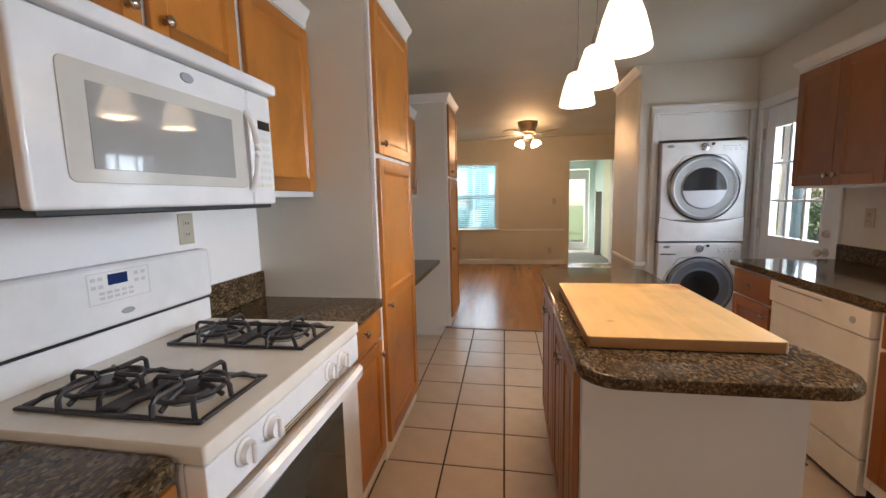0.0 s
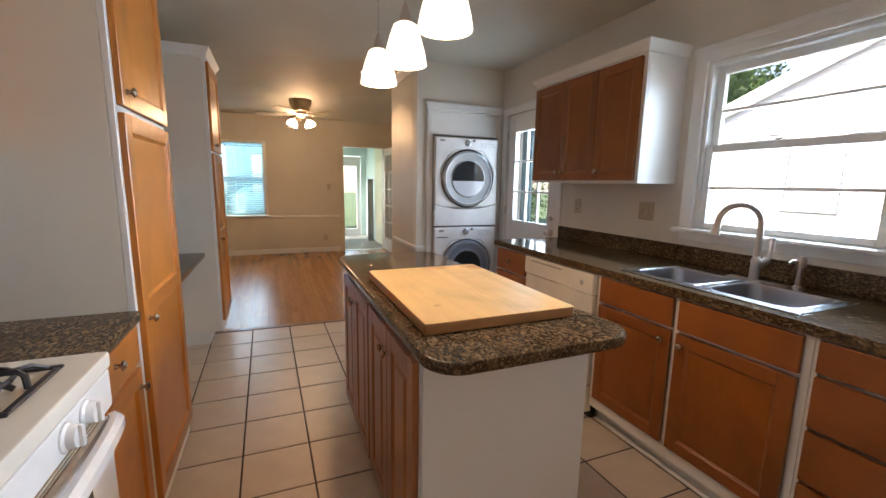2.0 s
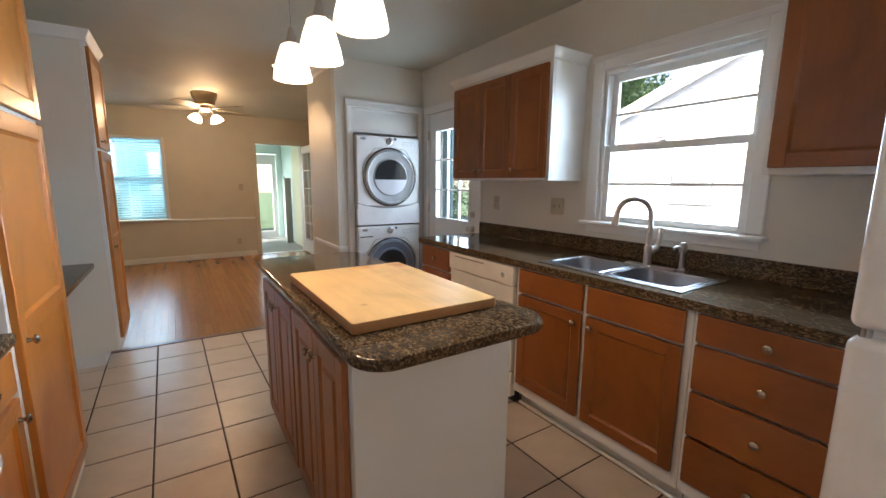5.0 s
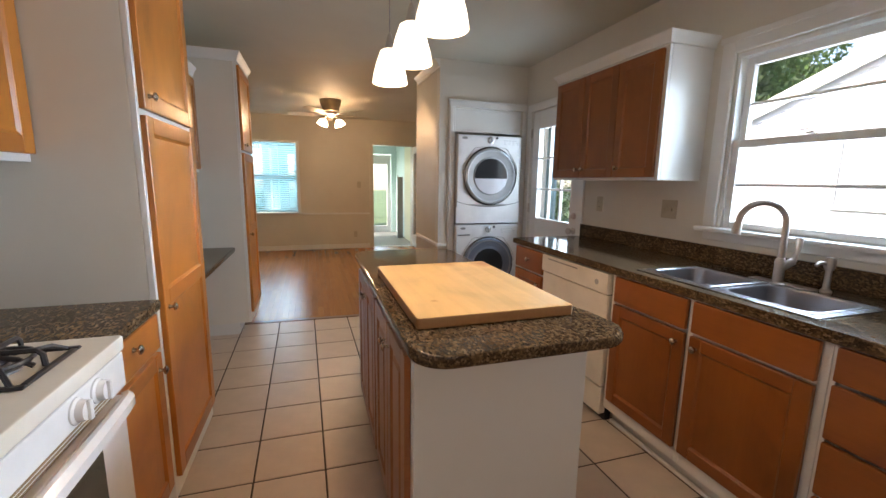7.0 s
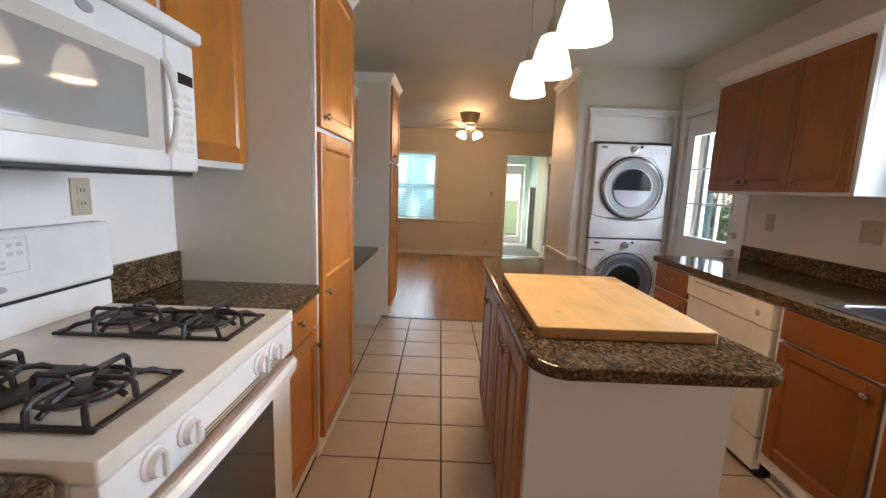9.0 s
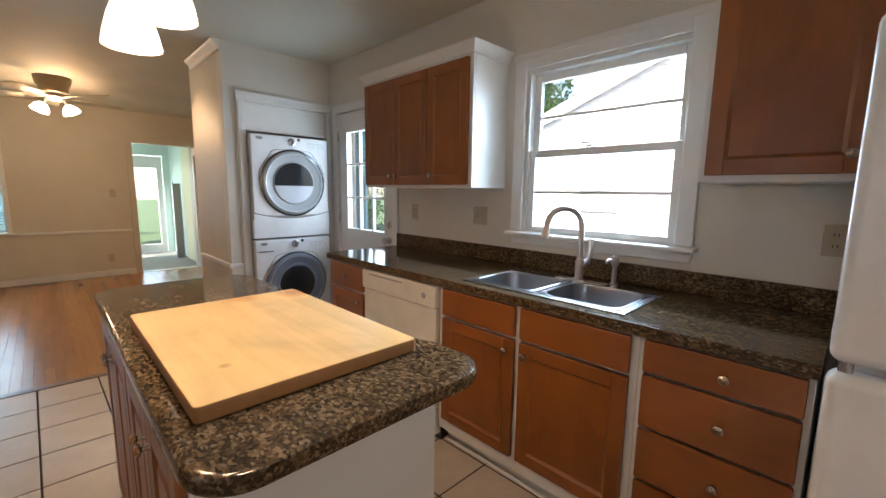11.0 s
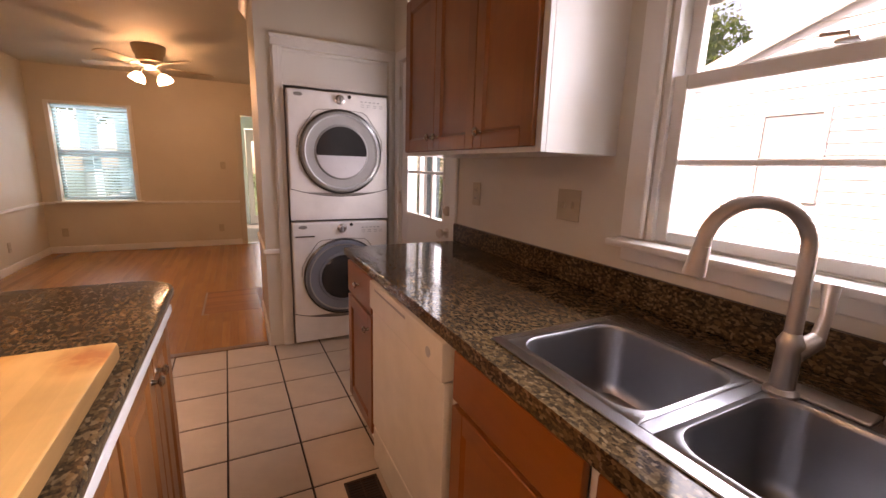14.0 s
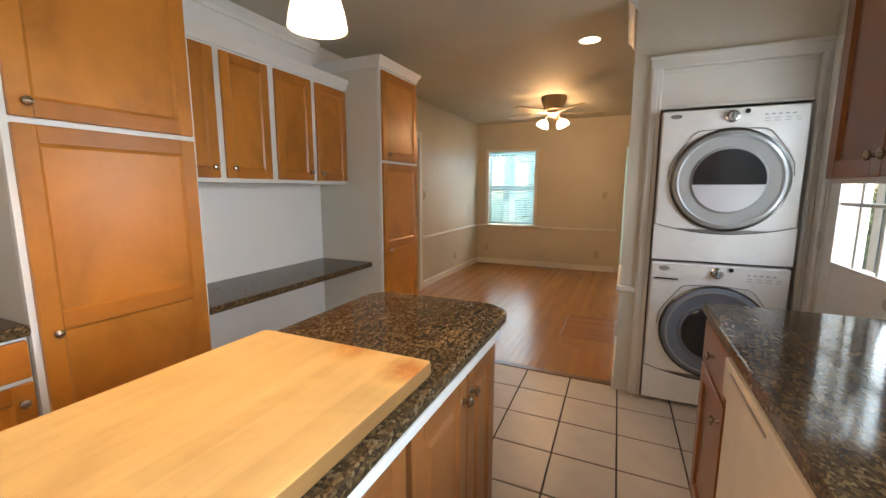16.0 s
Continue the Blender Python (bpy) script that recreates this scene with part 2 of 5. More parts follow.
# Shaded copy of the honey maple: backlighting of the right run put in colour
MAPLE_SHADED = wood("shaded_maple", (0.25, 0.075, 0.012), (0.155, 0.042, 0.006), blotch=0.6)
MAPLE_SHADED_H = wood("shaded_maple_cross", (0.26, 0.077, 0.013), (0.16, 0.044, 0.006), grain=(1, 0.09, 1), blotch=0.6)
CHERRY_H = wood("cherry_stain_cross", (0.27, 0.095, 0.028), (0.16, 0.05, 0.015), grain=(1, 0.09, 1))
CROSS = {ORANGE: ORANGE_H, MAPLE_SHADED: MAPLE_SHADED_H, CHERRY: CHERRY_H}

# ---- building helpers ----
ORG = {}


def thing(name, at, label, category, group=""):
    ob = new(name)
    ob.empty_display_size = 0.1
    ob.location = at
    ORG[ob] = Vector(at)
    return tagged(ob, label, category, group)


def mesh_of(name, bm, mat):
    bmesh.ops.recalc_face_normals(bm, faces=bm.faces)
    me = bpy.data.meshes.new(name)
    bm.to_mesh(me)
    bm.free()
    for m in (mat if isinstance(mat, (list, tuple)) else [mat]):
        me.materials.append(m)
    return me


def smooth(ob, angle=40):
    me = ob.data
    me.shade_smooth()
    me.set_sharp_from_angle(angle=radians(angle))
    ob.modifiers.new("weighted", "WEIGHTED_NORMAL").keep_sharp = True
    return ob


def part(name, bm, mat, parent, label="", round_=True):
    o = ORG[parent]
    bmesh.ops.translate(bm, verts=bm.verts, vec=-o)
    ob = new(name, mesh_of(name, bm, mat))
    ob.parent = parent
    ORG[ob] = o
    if round_:
        smooth(ob)
    return tagged(ob, label)


def solo(name, bm, mat, at, label="", category="", group="", kind=""):
    bmesh.ops.translate(bm, verts=bm.verts, vec=-Vector(at))
    ob = new(name, mesh_of(name, bm, mat))
    ob.location = at
    ORG[ob] = Vector(at)
    smooth(ob)
    return tagged(ob, label, category, group, kind)


def fixed(name, bm, mat):
    ob = new(name, mesh_of(name, bm, mat))
    ORG[ob] = Vector((0, 0, 0))
    return tagged(ob, kind="structure")


def box(bm, x0, x1, y0, y1, z0, z1, bev=0.0, seg=1):
    r = bmesh.ops.create_cube(bm, size=1)
    vs = r["verts"]
    for v in vs:
        v.co = Vector(((x0 + x1) / 2 + v.co.x * (x1 - x0), (y0 + y1) / 2 + v.co.y * (y1 - y0), (z0 + z1) / 2 + v.co.z * (z1 - z0)))
    if bev > 0:
        es = list({e for v in vs for e in v.link_edges})
        bmesh.ops.bevel(bm, geom=es, offset=bev, segments=seg, profile=0.5, affect="EDGES")
    return bm


def B(*a, **k):
    return box(bmesh.new(), *a, **k)


def turn(bm, at, profile, seg=24, axis="z"):
    """A lathed solid: profile rows (r, h) along the axis from at."""
    at = Vector(at)
    rings = []
    for r, h in profile:
        ring = []
        for i in range(seg):
            a = 2 * math.pi * i / seg
            u, w = r * math.cos(a), r * math.sin(a)
            p = {"z": (u, w, h), "x": (h, u, w), "y": (u, h, w)}[axis]
            ring.append(bm.verts.new(at + Vector(p)))
        rings.append(ring)
    for a, b in zip(rings, rings[1:]):
        for i in range(seg):
            bm.faces.new((a[i], a[(i + 1) % seg], b[(i + 1) % seg], b[i]))
    closed = profile[0] == profile[-1]
    if profile[0][0] > 1e-5 and not closed:
        bm.faces.new(list(reversed(rings[0])))
    if profile[-1][0] > 1e-5 and not closed:
        bm.faces.new(rings[-1])
    bmesh.ops.remove_doubles(bm, verts=bm.verts, dist=1e-6)
    return bm


def tube(bm, pts, r, seg=10, side=None):
    """A round bar through the points; side: the normal of the plane it bends in."""
    pts = [Vector(p) for p in pts]
    rings = []
    up = Vector((0, 0, 1))
    for i, p in enumerate(pts):
        d = (pts[min(i + 1, len(pts) - 1)] - pts[max(i - 1, 0)]).normalized()
        s = Vector(side) if side else d.cross(up)
        if s.length < 1e-3:
            s = d.cross(Vector((0, 1, 0)))
        s.normalize()
        n = s.cross(d).normalized()
        rr = r[i] if isinstance(r, (list, tuple)) else r
        rings.append([bm.verts.new(p + rr * (math.cos(2 * math.pi * k / seg) * s + math.sin(2 * math.pi * k / seg) * n)) for k in range(seg)])
    for a, b in zip(rings, rings[1:]):
        for i in range(seg):
            bm.faces.new((a[i], a[(i + 1) % seg], b[(i + 1) % seg], b[i]))
    bm.faces.new(list(reversed(rings[0])))
    bm.faces.new(rings[-1])
    return bm


def slab_round(bm, x0, x1, y0, y1, z0, z1, radii, ease=0.012, flare=0.0):
    """A slab with rounded plan corners (order: x0y0, x1y0, x1y1, x0y1) and an eased edge."""
    pts = []
    for (cx, cy, sx, sy, a0), r in zip(((x0, y0, 1, 1, 180), (x1, y0, -1, 1, 270), (x1, y1, -1, -1, 0), (x0, y1, 1, -1, 90)), radii):
        n = 10 if r > 0.03 else 3
        for i in range(n + 1):
            a = radians(a0 + 90 * i / n)
            pts.append((cx + sx * r + r * math.cos(a) + (flare if sx < 0 < sy else 0), cy + sy * r + r * math.sin(a)))
        if flare and sx < 0 < sy:
            pts += [(x1 + flare * 0.9, y0 + 0.22), (x1 + flare * 0.4, y0 + 0.33), (x1 + flare * 0.1, y0 + 0.45), (x1, y0 + 0.7)]
    mx, my = (x0 + x1) / 2, (y0 + y1) / 2
    rows = [(ease, z0), (ease * 0.3, z0 + ease * 0.3), (0, z0 + ease), (0, z1 - ease), (ease * 0.3, z1 - ease * 0.3), (ease, z1)]
    rings = []
    for ins, z in rows:
        kx, ky = 1 - 2 * ins / (x1 - x0), 1 - 2 * ins / (y1 - y0)
        rings.append([bm.verts.new((mx + (x - mx) * kx, my + (y - my) * ky, z)) for x, y in pts])
    n = len(pts)
    for a, b in zip(rings, rings[1:]):
        for i in range(n):
            bm.faces.new((a[i], a[(i + 1) % n], b[(i + 1) % n], b[i]))
    bm.faces.new(list(reversed(rings[0])))
    bm.faces.new(rings[-1])
    return bm


def knob(parent, x, y, z, s, mat=None):
    """A mushroom knob on a face at x that looks along s (+1 or -1 in x)."""
    bm = turn(bmesh.new(), (x, y, z), [(0.0, 0.0), (0.009, 0.0), (0.006, s * 0.006), (0.006, s * 0.014), (0.015, s * 0.018), (0.015, s * 0.023), (0.008, s * 0.028), (0.0, s * 0.029)], 16, "x")
    return part("knob", bm, mat or KNOB, parent, "warm brushed nickel knob")


def framed(parent, name, x, s, y0, y1, z0, z1, mat, rail=0.055, mids=(), kn=None, thick=0.02, label="", raised=False, cross=None):
    """A frame-and-panel door on a face at x that looks along s: the panel, two stiles, the rails and a knob."""
    xa, xb = sorted((x, x + s * thick))
    e = 0.0025
    q = x + s * (thick - 0.009)
    w = 0.009
    edges = [z0 + rail] + [v for m in mids for v in (m - rail / 2, m + rail / 2)] + [z1 - rail]
    bm = B(*sorted((x + s * 0.001, q - s * 0.001)), y0 + rail * 0.6, y1 - rail * 0.6, z0 + rail * 0.6, z1 - rail * 0.6)
    d = part(name, bm, mat, parent, label, round_=False)
    steps = [(0.0, thick - 0.002), (w, thick - 0.009)]
    if raised:
        steps += [(w + 0.018, thick - 0.009), (w + 0.03, thick - 0.002)]
    for a, b in zip(edges[::2], edges[1::2]):
        bm = bmesh.new()
        rings = [[bm.verts.new((x + s * dp, yy, zz)) for yy, zz in ((y0 + rail + i_, a + i_), (y1 - rail - i_, a + i_), (y1 - rail - i_, b - i_), (y0 + rail + i_, b - i_))] for i_, dp in steps]
        for r1, r2 in zip(rings, rings[1:]):
            for i in range(4):
                bm.faces.new((r1[i], r1[(i + 1) % 4], r2[(i + 1) % 4], r2[i]))
        bm.faces.new(rings[-1])
        part("panel", bm, mat, d, round_=False)
    part("stile", B(xa, xb, y0, y0 + rail, z0, z1, e), mat, d)
    part("stile", B(xa, xb, y1 - rail, y1, z0, z1, e), mat, d)
    cm = cross or CROSS.get(mat, mat)
    for a, b in [(z0, z0 + rail), (z1 - rail, z1)] + [(m - rail / 2, m + rail / 2) for m in mids]:
        part("rail", B(xa, xb, y0 + rail, y1 - rail, a, b, e), cm, d)
    if kn:
        knob(d, x + s * thick, kn[0], kn[1], s)
    return d


def drawer_front(parent, x, s, y0, y1, z0, z1, mat, kn=None, label=""):
    xa, xb = sorted((x, x + s * 0.02))
    d = part("drawer", B(xa, xb, y0, y1, z0, z1, 0.005, 2), mat, parent, label)
    if kn:
        knob(d, x + s * 0.02, kn[0], kn[1], s)
    return d


def carcass(parent, x_back, x_face, y0, y1, z0, z1, stiles, rails, toe=None, mat=None, ztop=None):
    """White box with a face frame: stiles are y spans and rails are z spans, both at the front."""
    mat = mat or CARCASS
    s = 1 if x_face > x_back else -1
    xi = x_face - s * 0.02
    bm = B(*sorted((x_back, xi)), y0, y1, z0, ztop or z1)
    part("box", bm, mat, parent)
    bm = bmesh.new()
    xa, xb = sorted((xi + s * 0.001, x_face))
    for a, b in stiles:
        box(bm, xa, xb, a, b, z0, z1, 0.0015)
    for a, b in rails:
        for (p, q), (r, t) in zip(stiles, stiles[1:]):
            box(bm, xa, xb, q, r, a, b, 0.0015)
    part("face_frame", bm, mat, parent)
    if toe:
        tx, tz0, tmat = toe
        part("toe_kick", B(*sorted((x_back, tx)), y0 + 0.002, y1 - 0.002, 0.001, tz0), tmat, parent)


def crown(bm, line, prof):
    """Mitred moulding: line of plan points; prof rows (out, z), out to the right of the line's run."""
    pts = [Vector((p[0], p[1])) for p in line]
    offs = []
    for i, p in enumerate(pts):
        dirs = []
        if i > 0:
            dirs.append((pts[i] - pts[i - 1]).normalized())
        if i < len(pts) - 1:
            dirs.append((pts[i + 1] - pts[i]).normalized())
        ns = [Vector((d.y, -d.x)) for d in dirs]
        n = sum(ns, Vector((0, 0))).normalized()
        offs.append(n / max(0.3, n.dot(ns[0])))
    rings = [[bm.verts.new((p.x + o.x * out, p.y + o.y * out, z)) for out, z in prof] for p, o in zip(pts, offs)]
    k = len(prof)
    for a, b in zip(rings, rings[1:]):
        for i in range(k):
            bm.faces.new((a[i], a[(i + 1) % k], b[(i + 1) % k], b[i]))
    bm.faces.new(rings[0])
    bm.faces.new(list(reversed(rings[-1])))
    return bm


def plate_x(name, x, s, y, z, w, h, kind, label, category):
    """An electric cover plate on a wall face at x, looking along s."""
    t = thing(name, (x, y, z), label, category, "electric plates")
    xa, xb = sorted((x, x + s * 0.006))
    part("plate", B(xa, xb, y - w / 2, y + w / 2, z - h / 2, z + h / 2, 0.002), ALMOND, t)
    xs = sorted((x + s * 0.006, x + s * 0.009))
    if kind == "outlet":
        for dz in (-0.02, 0.02):
            part("socket", B(*xs, y - 0.016, y + 0.016, z + dz - 0.013, z + dz + 0.013, 0.001), ALMOND, t)
            for dy in (-0.006, 0.006):
                xq = sorted((x + s * 0.0085, x + s * 0.0096))
                part("slot", B(*xq, y + dy - 0.0015, y + dy + 0.0015, z + dz - 0.005, z + dz + 0.005), BLACK, t)
    else:
        n = 2 if w > 0.1 else 1
        for i in range(n):
            yy = y + (i - (n - 1) / 2) * 0.046
            xq = sorted((x + s * 0.004, x + s * 0.016))
            part("toggle", B(*xq, yy - 0.005, yy + 0.005, z - 0.012, z + 0.012, 0.002), ALMOND, t)
    return t


def plate_y(name, x, y, z, w, h, kind, label, category):
    """The same on a wall face at y that looks along -y."""
    t = thing(name, (x, y, z), label, category, "electric plates")
    part("plate", B(x - w / 2, x + w / 2, y - 0.006, y, z - h / 2, z + h / 2, 0.002), ALMOND, t)
    if kind == "outlet":
        for dz in (-0.02, 0.02):
            part("socket", B(x - 0.016, x + 0.016, y - 0.009, y - 0.006, z + dz - 0.013, z + dz + 0.013, 0.001), ALMOND, t)
    else:
        part("toggle", B(x - 0.005, x + 0.005, y - 0.016, y - 0.004, z - 0.012, z + 0.012, 0.002), ALMOND, t)
    return t

# ---- large structure ----
H = 2.49


def grid_slab(bm, us, vs, void, place, d0, d1):
    """One connected slab on a grid of cells in u and v, with the void cells left out; place(u, v, d) gives a point."""
    vert = {}

    def V(i, j, k):
        if (i, j, k) not in vert:
            vert[i, j, k] = bm.verts.new(place(us[i], vs[j], (d0, d1)[k]))
        return vert[i, j, k]
    full = lambda i, j: 0 <= i < len(us) - 1 and 0 <= j < len(vs) - 1 and not void((us[i] + us[i + 1]) / 2, (vs[j] + vs[j + 1]) / 2)
    for i in range(len(us) - 1):
        for j in range(len(vs) - 1):
            if not full(i, j):
                continue
            for k in (0, 1):
                bm.faces.new((V(i, j, k), V(i + 1, j, k), V(i + 1, j + 1, k), V(i, j + 1, k)))
            for (di, dj, a, b) in ((-1, 0, (i, j), (i, j + 1)), (1, 0, (i + 1, j), (i + 1, j + 1)), (0, -1, (i, j), (i + 1, j)), (0, 1, (i, j + 1), (i + 1, j + 1))):
                if not full(i + di, j + dj):
                    bm.faces.new((V(*a, 0), V(*b, 0), V(*b, 1), V(*a, 1)))
    return bm


def wall_any(name, along, d0, d1, u0, u1, holes, mat, z1):
    us = sorted({u0, u1, *(q for h in holes for q in h[:2])})
    vs = sorted({0.0, z1, *(q for h in holes for q in h[2:])})
    void = lambda u, v: any(h[0] < u < h[1] and h[2] < v < h[3] for h in holes)
    place = (lambda u, v, d: (d, u, v)) if along == "y" else (lambda u, v, d: (u, d, v))
    return fixed(name, grid_slab(bmesh.new(), us, vs, void, place, d0, d1), mat)


def wall_x(name, x0, x1, y0, y1, holes, mat, z1=H):
    """A wall that runs along y, with openings (ya, yb, za, zb)."""
    return wall_any(name, "y", x0, x1, y0, y1, holes, mat, z1)


def wall_y(name, y0, y1, x0, x1, holes, mat, z1=H):
    return wall_any(name, "x", y0, y1, x0, x1, holes, mat, z1)


RX = 3.28
wall_x("wall_kitchen_west", -0.12, 0.0, -0.7, 5.83, [], WALL_W)
wall_x("wall_dining_west", -0.30, -0.16, 5.83, 9.64, [], WALL_D)
wall_x("wall_east_kitchen", RX, RX + 0.14, -0.7, 6.24, [(2.30, 3.14, 1.115, 2.02), (4.39, 5.23, 0.0, 2.04)], WALL)
wall_x("wall_east_dining", RX, RX + 0.14, 6.24, 9.64, [], WALL_D)
wall_y("wall_north", 9.64, 9.78, -0.30, RX + 0.14, [(0.05, 0.88, 0.72, 2.01), (2.30, 3.08, 0.0, 2.02)], WALL_D)
wall_y("wall_south", -0.82, -0.70, -0.12, RX + 0.14, [], WALL)
wall_y("wall_jog", 5.83, 5.93, -0.16, 0.0, [], WALL_D)
wall_x("wall_wing", 2.34, 2.47, 5.46, 6.18, [], WALL_D)
wall_y("wall_closet_front", 5.36, 5.46, 2.34, RX, [(2.50, 3.235, 0.0, 2.06)], WALL)
wall_y("wall_closet_back", 6.18, 6.28, 2.34, RX, [], WALL_D)
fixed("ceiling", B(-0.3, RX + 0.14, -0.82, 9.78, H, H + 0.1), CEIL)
fixed("roof_slab", B(-0.9, RX + 0.9, -1.4, 10.2, H + 0.1, H + 0.16), ROOF)

# floors
fixed("floor_tile_bed", B(-0.1, RX, -0.7, 5.47, -0.06, -0.003), GROUT)
fixed("floor_closet", B(2.47, RX, 5.47, 6.18, -0.06, 0.0), TILE)
fixed("floor_wood_bed", B(-0.3, RX, 5.472, 9.64, -0.06, -0.0015), OAK_BED)
bm = bmesh.new()
box(bm, 0.0, 2.338, 5.465, 5.525, -0.05, 0.005, 0.002)
for v in bm.verts:
    v.co.y -= 0.03 * v.co.x
fixed("threshold", bm, wood("threshold_wood", (0.16, 0.07, 0.03), (0.09, 0.035, 0.015)))
fixed("door_threshold_far", B(2.30, 3.08, 9.64, 9.78, -0.05, 0.004), TRIM)

# sunroom beyond
fixed("floor_sunroom", B(0.4, 3.22, 9.78, 12.1, -0.08, -0.01), CARPET)
wall_x("wall_sunroom_east", 3.22, 3.34, 9.78, 12.14, [], SUNWALL, 2.35)
wall_x("wall_sunroom_west", 0.28, 0.40, 9.78, 12.14, [(10.2, 11.8, 0.7, 2.0)], SUNWALL, 2.35)
wall_y("wall_sunroom_north", 12.02, 12.14, 0.4, 3.22, [(0.55, 2.15, 0.6, 2.0), (2.40, 3.10, 0.0, 2.0)], SUNWALL, 2.35)
fixed("ceiling_sunroom", B(0.28, 3.34, 9.78, 12.14, 2.35, 2.42), SUNWALL)
fixed("wall_sunroom_pilaster", B(3.19, 3.22, 10.2, 10.85, 0, 2.35), YELLOW)

# baseboards, chair rails, crown
bm = bmesh.new()
box(bm, -0.16, -0.145, 5.93, 6.42, 0.0, 0.09, 0.003)
box(bm, -0.16, -0.145, 7.38, 9.64, 0.0, 0.09, 0.003)
box(bm, -0.145, 2.22, 9.625, 9.64, 0.0, 0.09, 0.003)
box(bm, 3.15, RX, 9.625, 9.64, 0.0, 0.09, 0.003)
box(bm, 2.325, 2.34, 5.365, 6.18, 0.0, 0.10, 0.003)
box(bm, 2.34, RX, 6.28, 6.295, 0.0, 0.09, 0.003)
fixed("baseboard", bm, TRIM)
bm = bmesh.new()
box(bm, -0.16, -0.14, 7.38, 9.64, 0.675, 0.71, 0.006, 2)
box(bm, 0.97, 2.22, 9.62, 9.64, 0.675, 0.71, 0.006, 2)
box(bm, -0.14, -0.03, 9.62, 9.64, 0.675, 0.71, 0.006, 2)
box(bm, 2.32, 2.34, 5.345, 6.18, 0.69, 0.725, 0.006, 2)
box(bm, 2.325, 2.43, 5.34, 5.36, 0.69, 0.725, 0.006, 2)
fixed("chair_rail", bm, TRIM)
CROWN = [(0, H - 0.075), (0.012, H - 0.072), (0.02, H - 0.05), (0.05, H - 0.018), (0.058, H - 0.004), (0.0, H - 0.001)]
fixed("crown_wing", crown(bmesh.new(), [(2.34, 6.18), (2.34, 5.36)][::-1], [(-a, z) for a, z in CROWN]), TRIM)
fixed("crown_west", crown(bmesh.new(), [(0.0, 3.75), (0.0, 5.22)], CROWN), TRIM)

# casings
bm = bmesh.new()
for a, b in ((2.43, 2.50), (3.235, 3.278)):
    box(bm, a, b, 5.342, 5.36, 0.0, 2.06, 0.004)
    box(bm, a + 0.01, b - 0.022, 5.334, 5.342, 0.0, 2.06, 0.003)
box(bm, 2.43, 3.278, 5.342, 5.36, 2.06, 2.13, 0.004)
box(bm, 2.425, 3.278, 5.332, 5.342, 2.108, 2.13, 0.003)
fixed("closet_casing", bm, TRIM)
bm = B(2.50, 3.235, 5.40, 5.42, 1.83, 2.06)
box(bm, 2.50, 3.235, 5.385, 5.40, 1.83, 1.848, 0.003)
box(bm, 2.50, 3.235, 5.39, 5.40, 2.04, 2.06, 0.003)
fixed("closet_infill_panel", bm, TRIM)
bm = bmesh.new()
box(bm, 2.22, 2.30, 9.622, 9.64, 0.0, 2.02, 0.004)
box(bm, 3.08, 3.16, 9.622, 9.64, 0.0, 2.02, 0.004)
box(bm, 2.22, 3.16, 9.622, 9.64, 2.02, 2.10, 0.004)
fixed("door_casing_far", bm, WALL_D)
bm = bmesh.new()
box(bm, -0.16, -0.142, 7.29, 7.37, 0.0, 2.08, 0.004)
box(bm, -0.16, -0.142, 6.42, 6.50, 0.0, 2.08, 0.004)
box(bm, -0.16, -0.142, 6.50, 7.29, 2.0, 2.08, 0.004)
fixed("door_casing_west", bm, TRIM)
bm = bmesh.new()
box(bm, RX - 0.018, RX, 4.32, 4.39, 0.0, 2.04, 0.004)
box(bm, RX - 0.018, RX, 5.23, 5.30, 0.0, 2.04, 0.004)
box(bm, RX - 0.018, RX, 4.32, 5.30, 2.04, 2.11, 0.004)
fixed("door_casing_east", bm, TRIM)
fixed("wall_board_east", B(RX - 0.006, RX, 0.9, 2.245, 1.012, 1.385), WALL)

# ---- kitchen window ----
win = thing("window_1", (RX, 2.71, 1.1), "white-painted double-hung window over the sink", "window")
win["kind"] = "structure"
bm = bmesh.new()
y0, y1, zb, zt = 2.245, 3.215, 1.12, 2.10
box(bm, RX - 0.02, RX, y0, y0 + 0.072, zb, zt, 0.004)
box(bm, RX - 0.02, RX, y1 - 0.072, y1, zb, zt, 0.004)
box(bm, RX - 0.02, RX, y0 + 0.072, y1 - 0.072, zt - 0.075, zt, 0.004)
box(bm, RX - 0.028, RX - 0.02, y0 - 0.01, y1 + 0.01, zt - 0.02, zt + 0.012, 0.003)
part("casing", bm, TRIM, win)
bm = bmesh.new()
box(bm, RX + 0.001, RX + 0.11, 2.302, 2.32, 1.117, 2.018)
box(bm, RX + 0.001, RX + 0.11, 3.12, 3.138, 1.117, 2.018)
box(bm, RX + 0.001, RX + 0.11, 2.32, 3.12, 2.0, 2.018)
box(bm, RX + 0.002, RX + 0.13, 2.32, 3.12, 1.1175, 1.120)
part("window_frame", bm, TRIM, win)
bm = B(RX - 0.075, RX + 0.001, 2.225, 3.225, 1.096, 1.117, 0.006, 2)
part("window_sill", bm, TRIM, win)
part("apron", B(RX - 0.016, RX - 0.0005, 2.25, 3.21, 1.045, 1.0975, 0.004), TRIM, win)


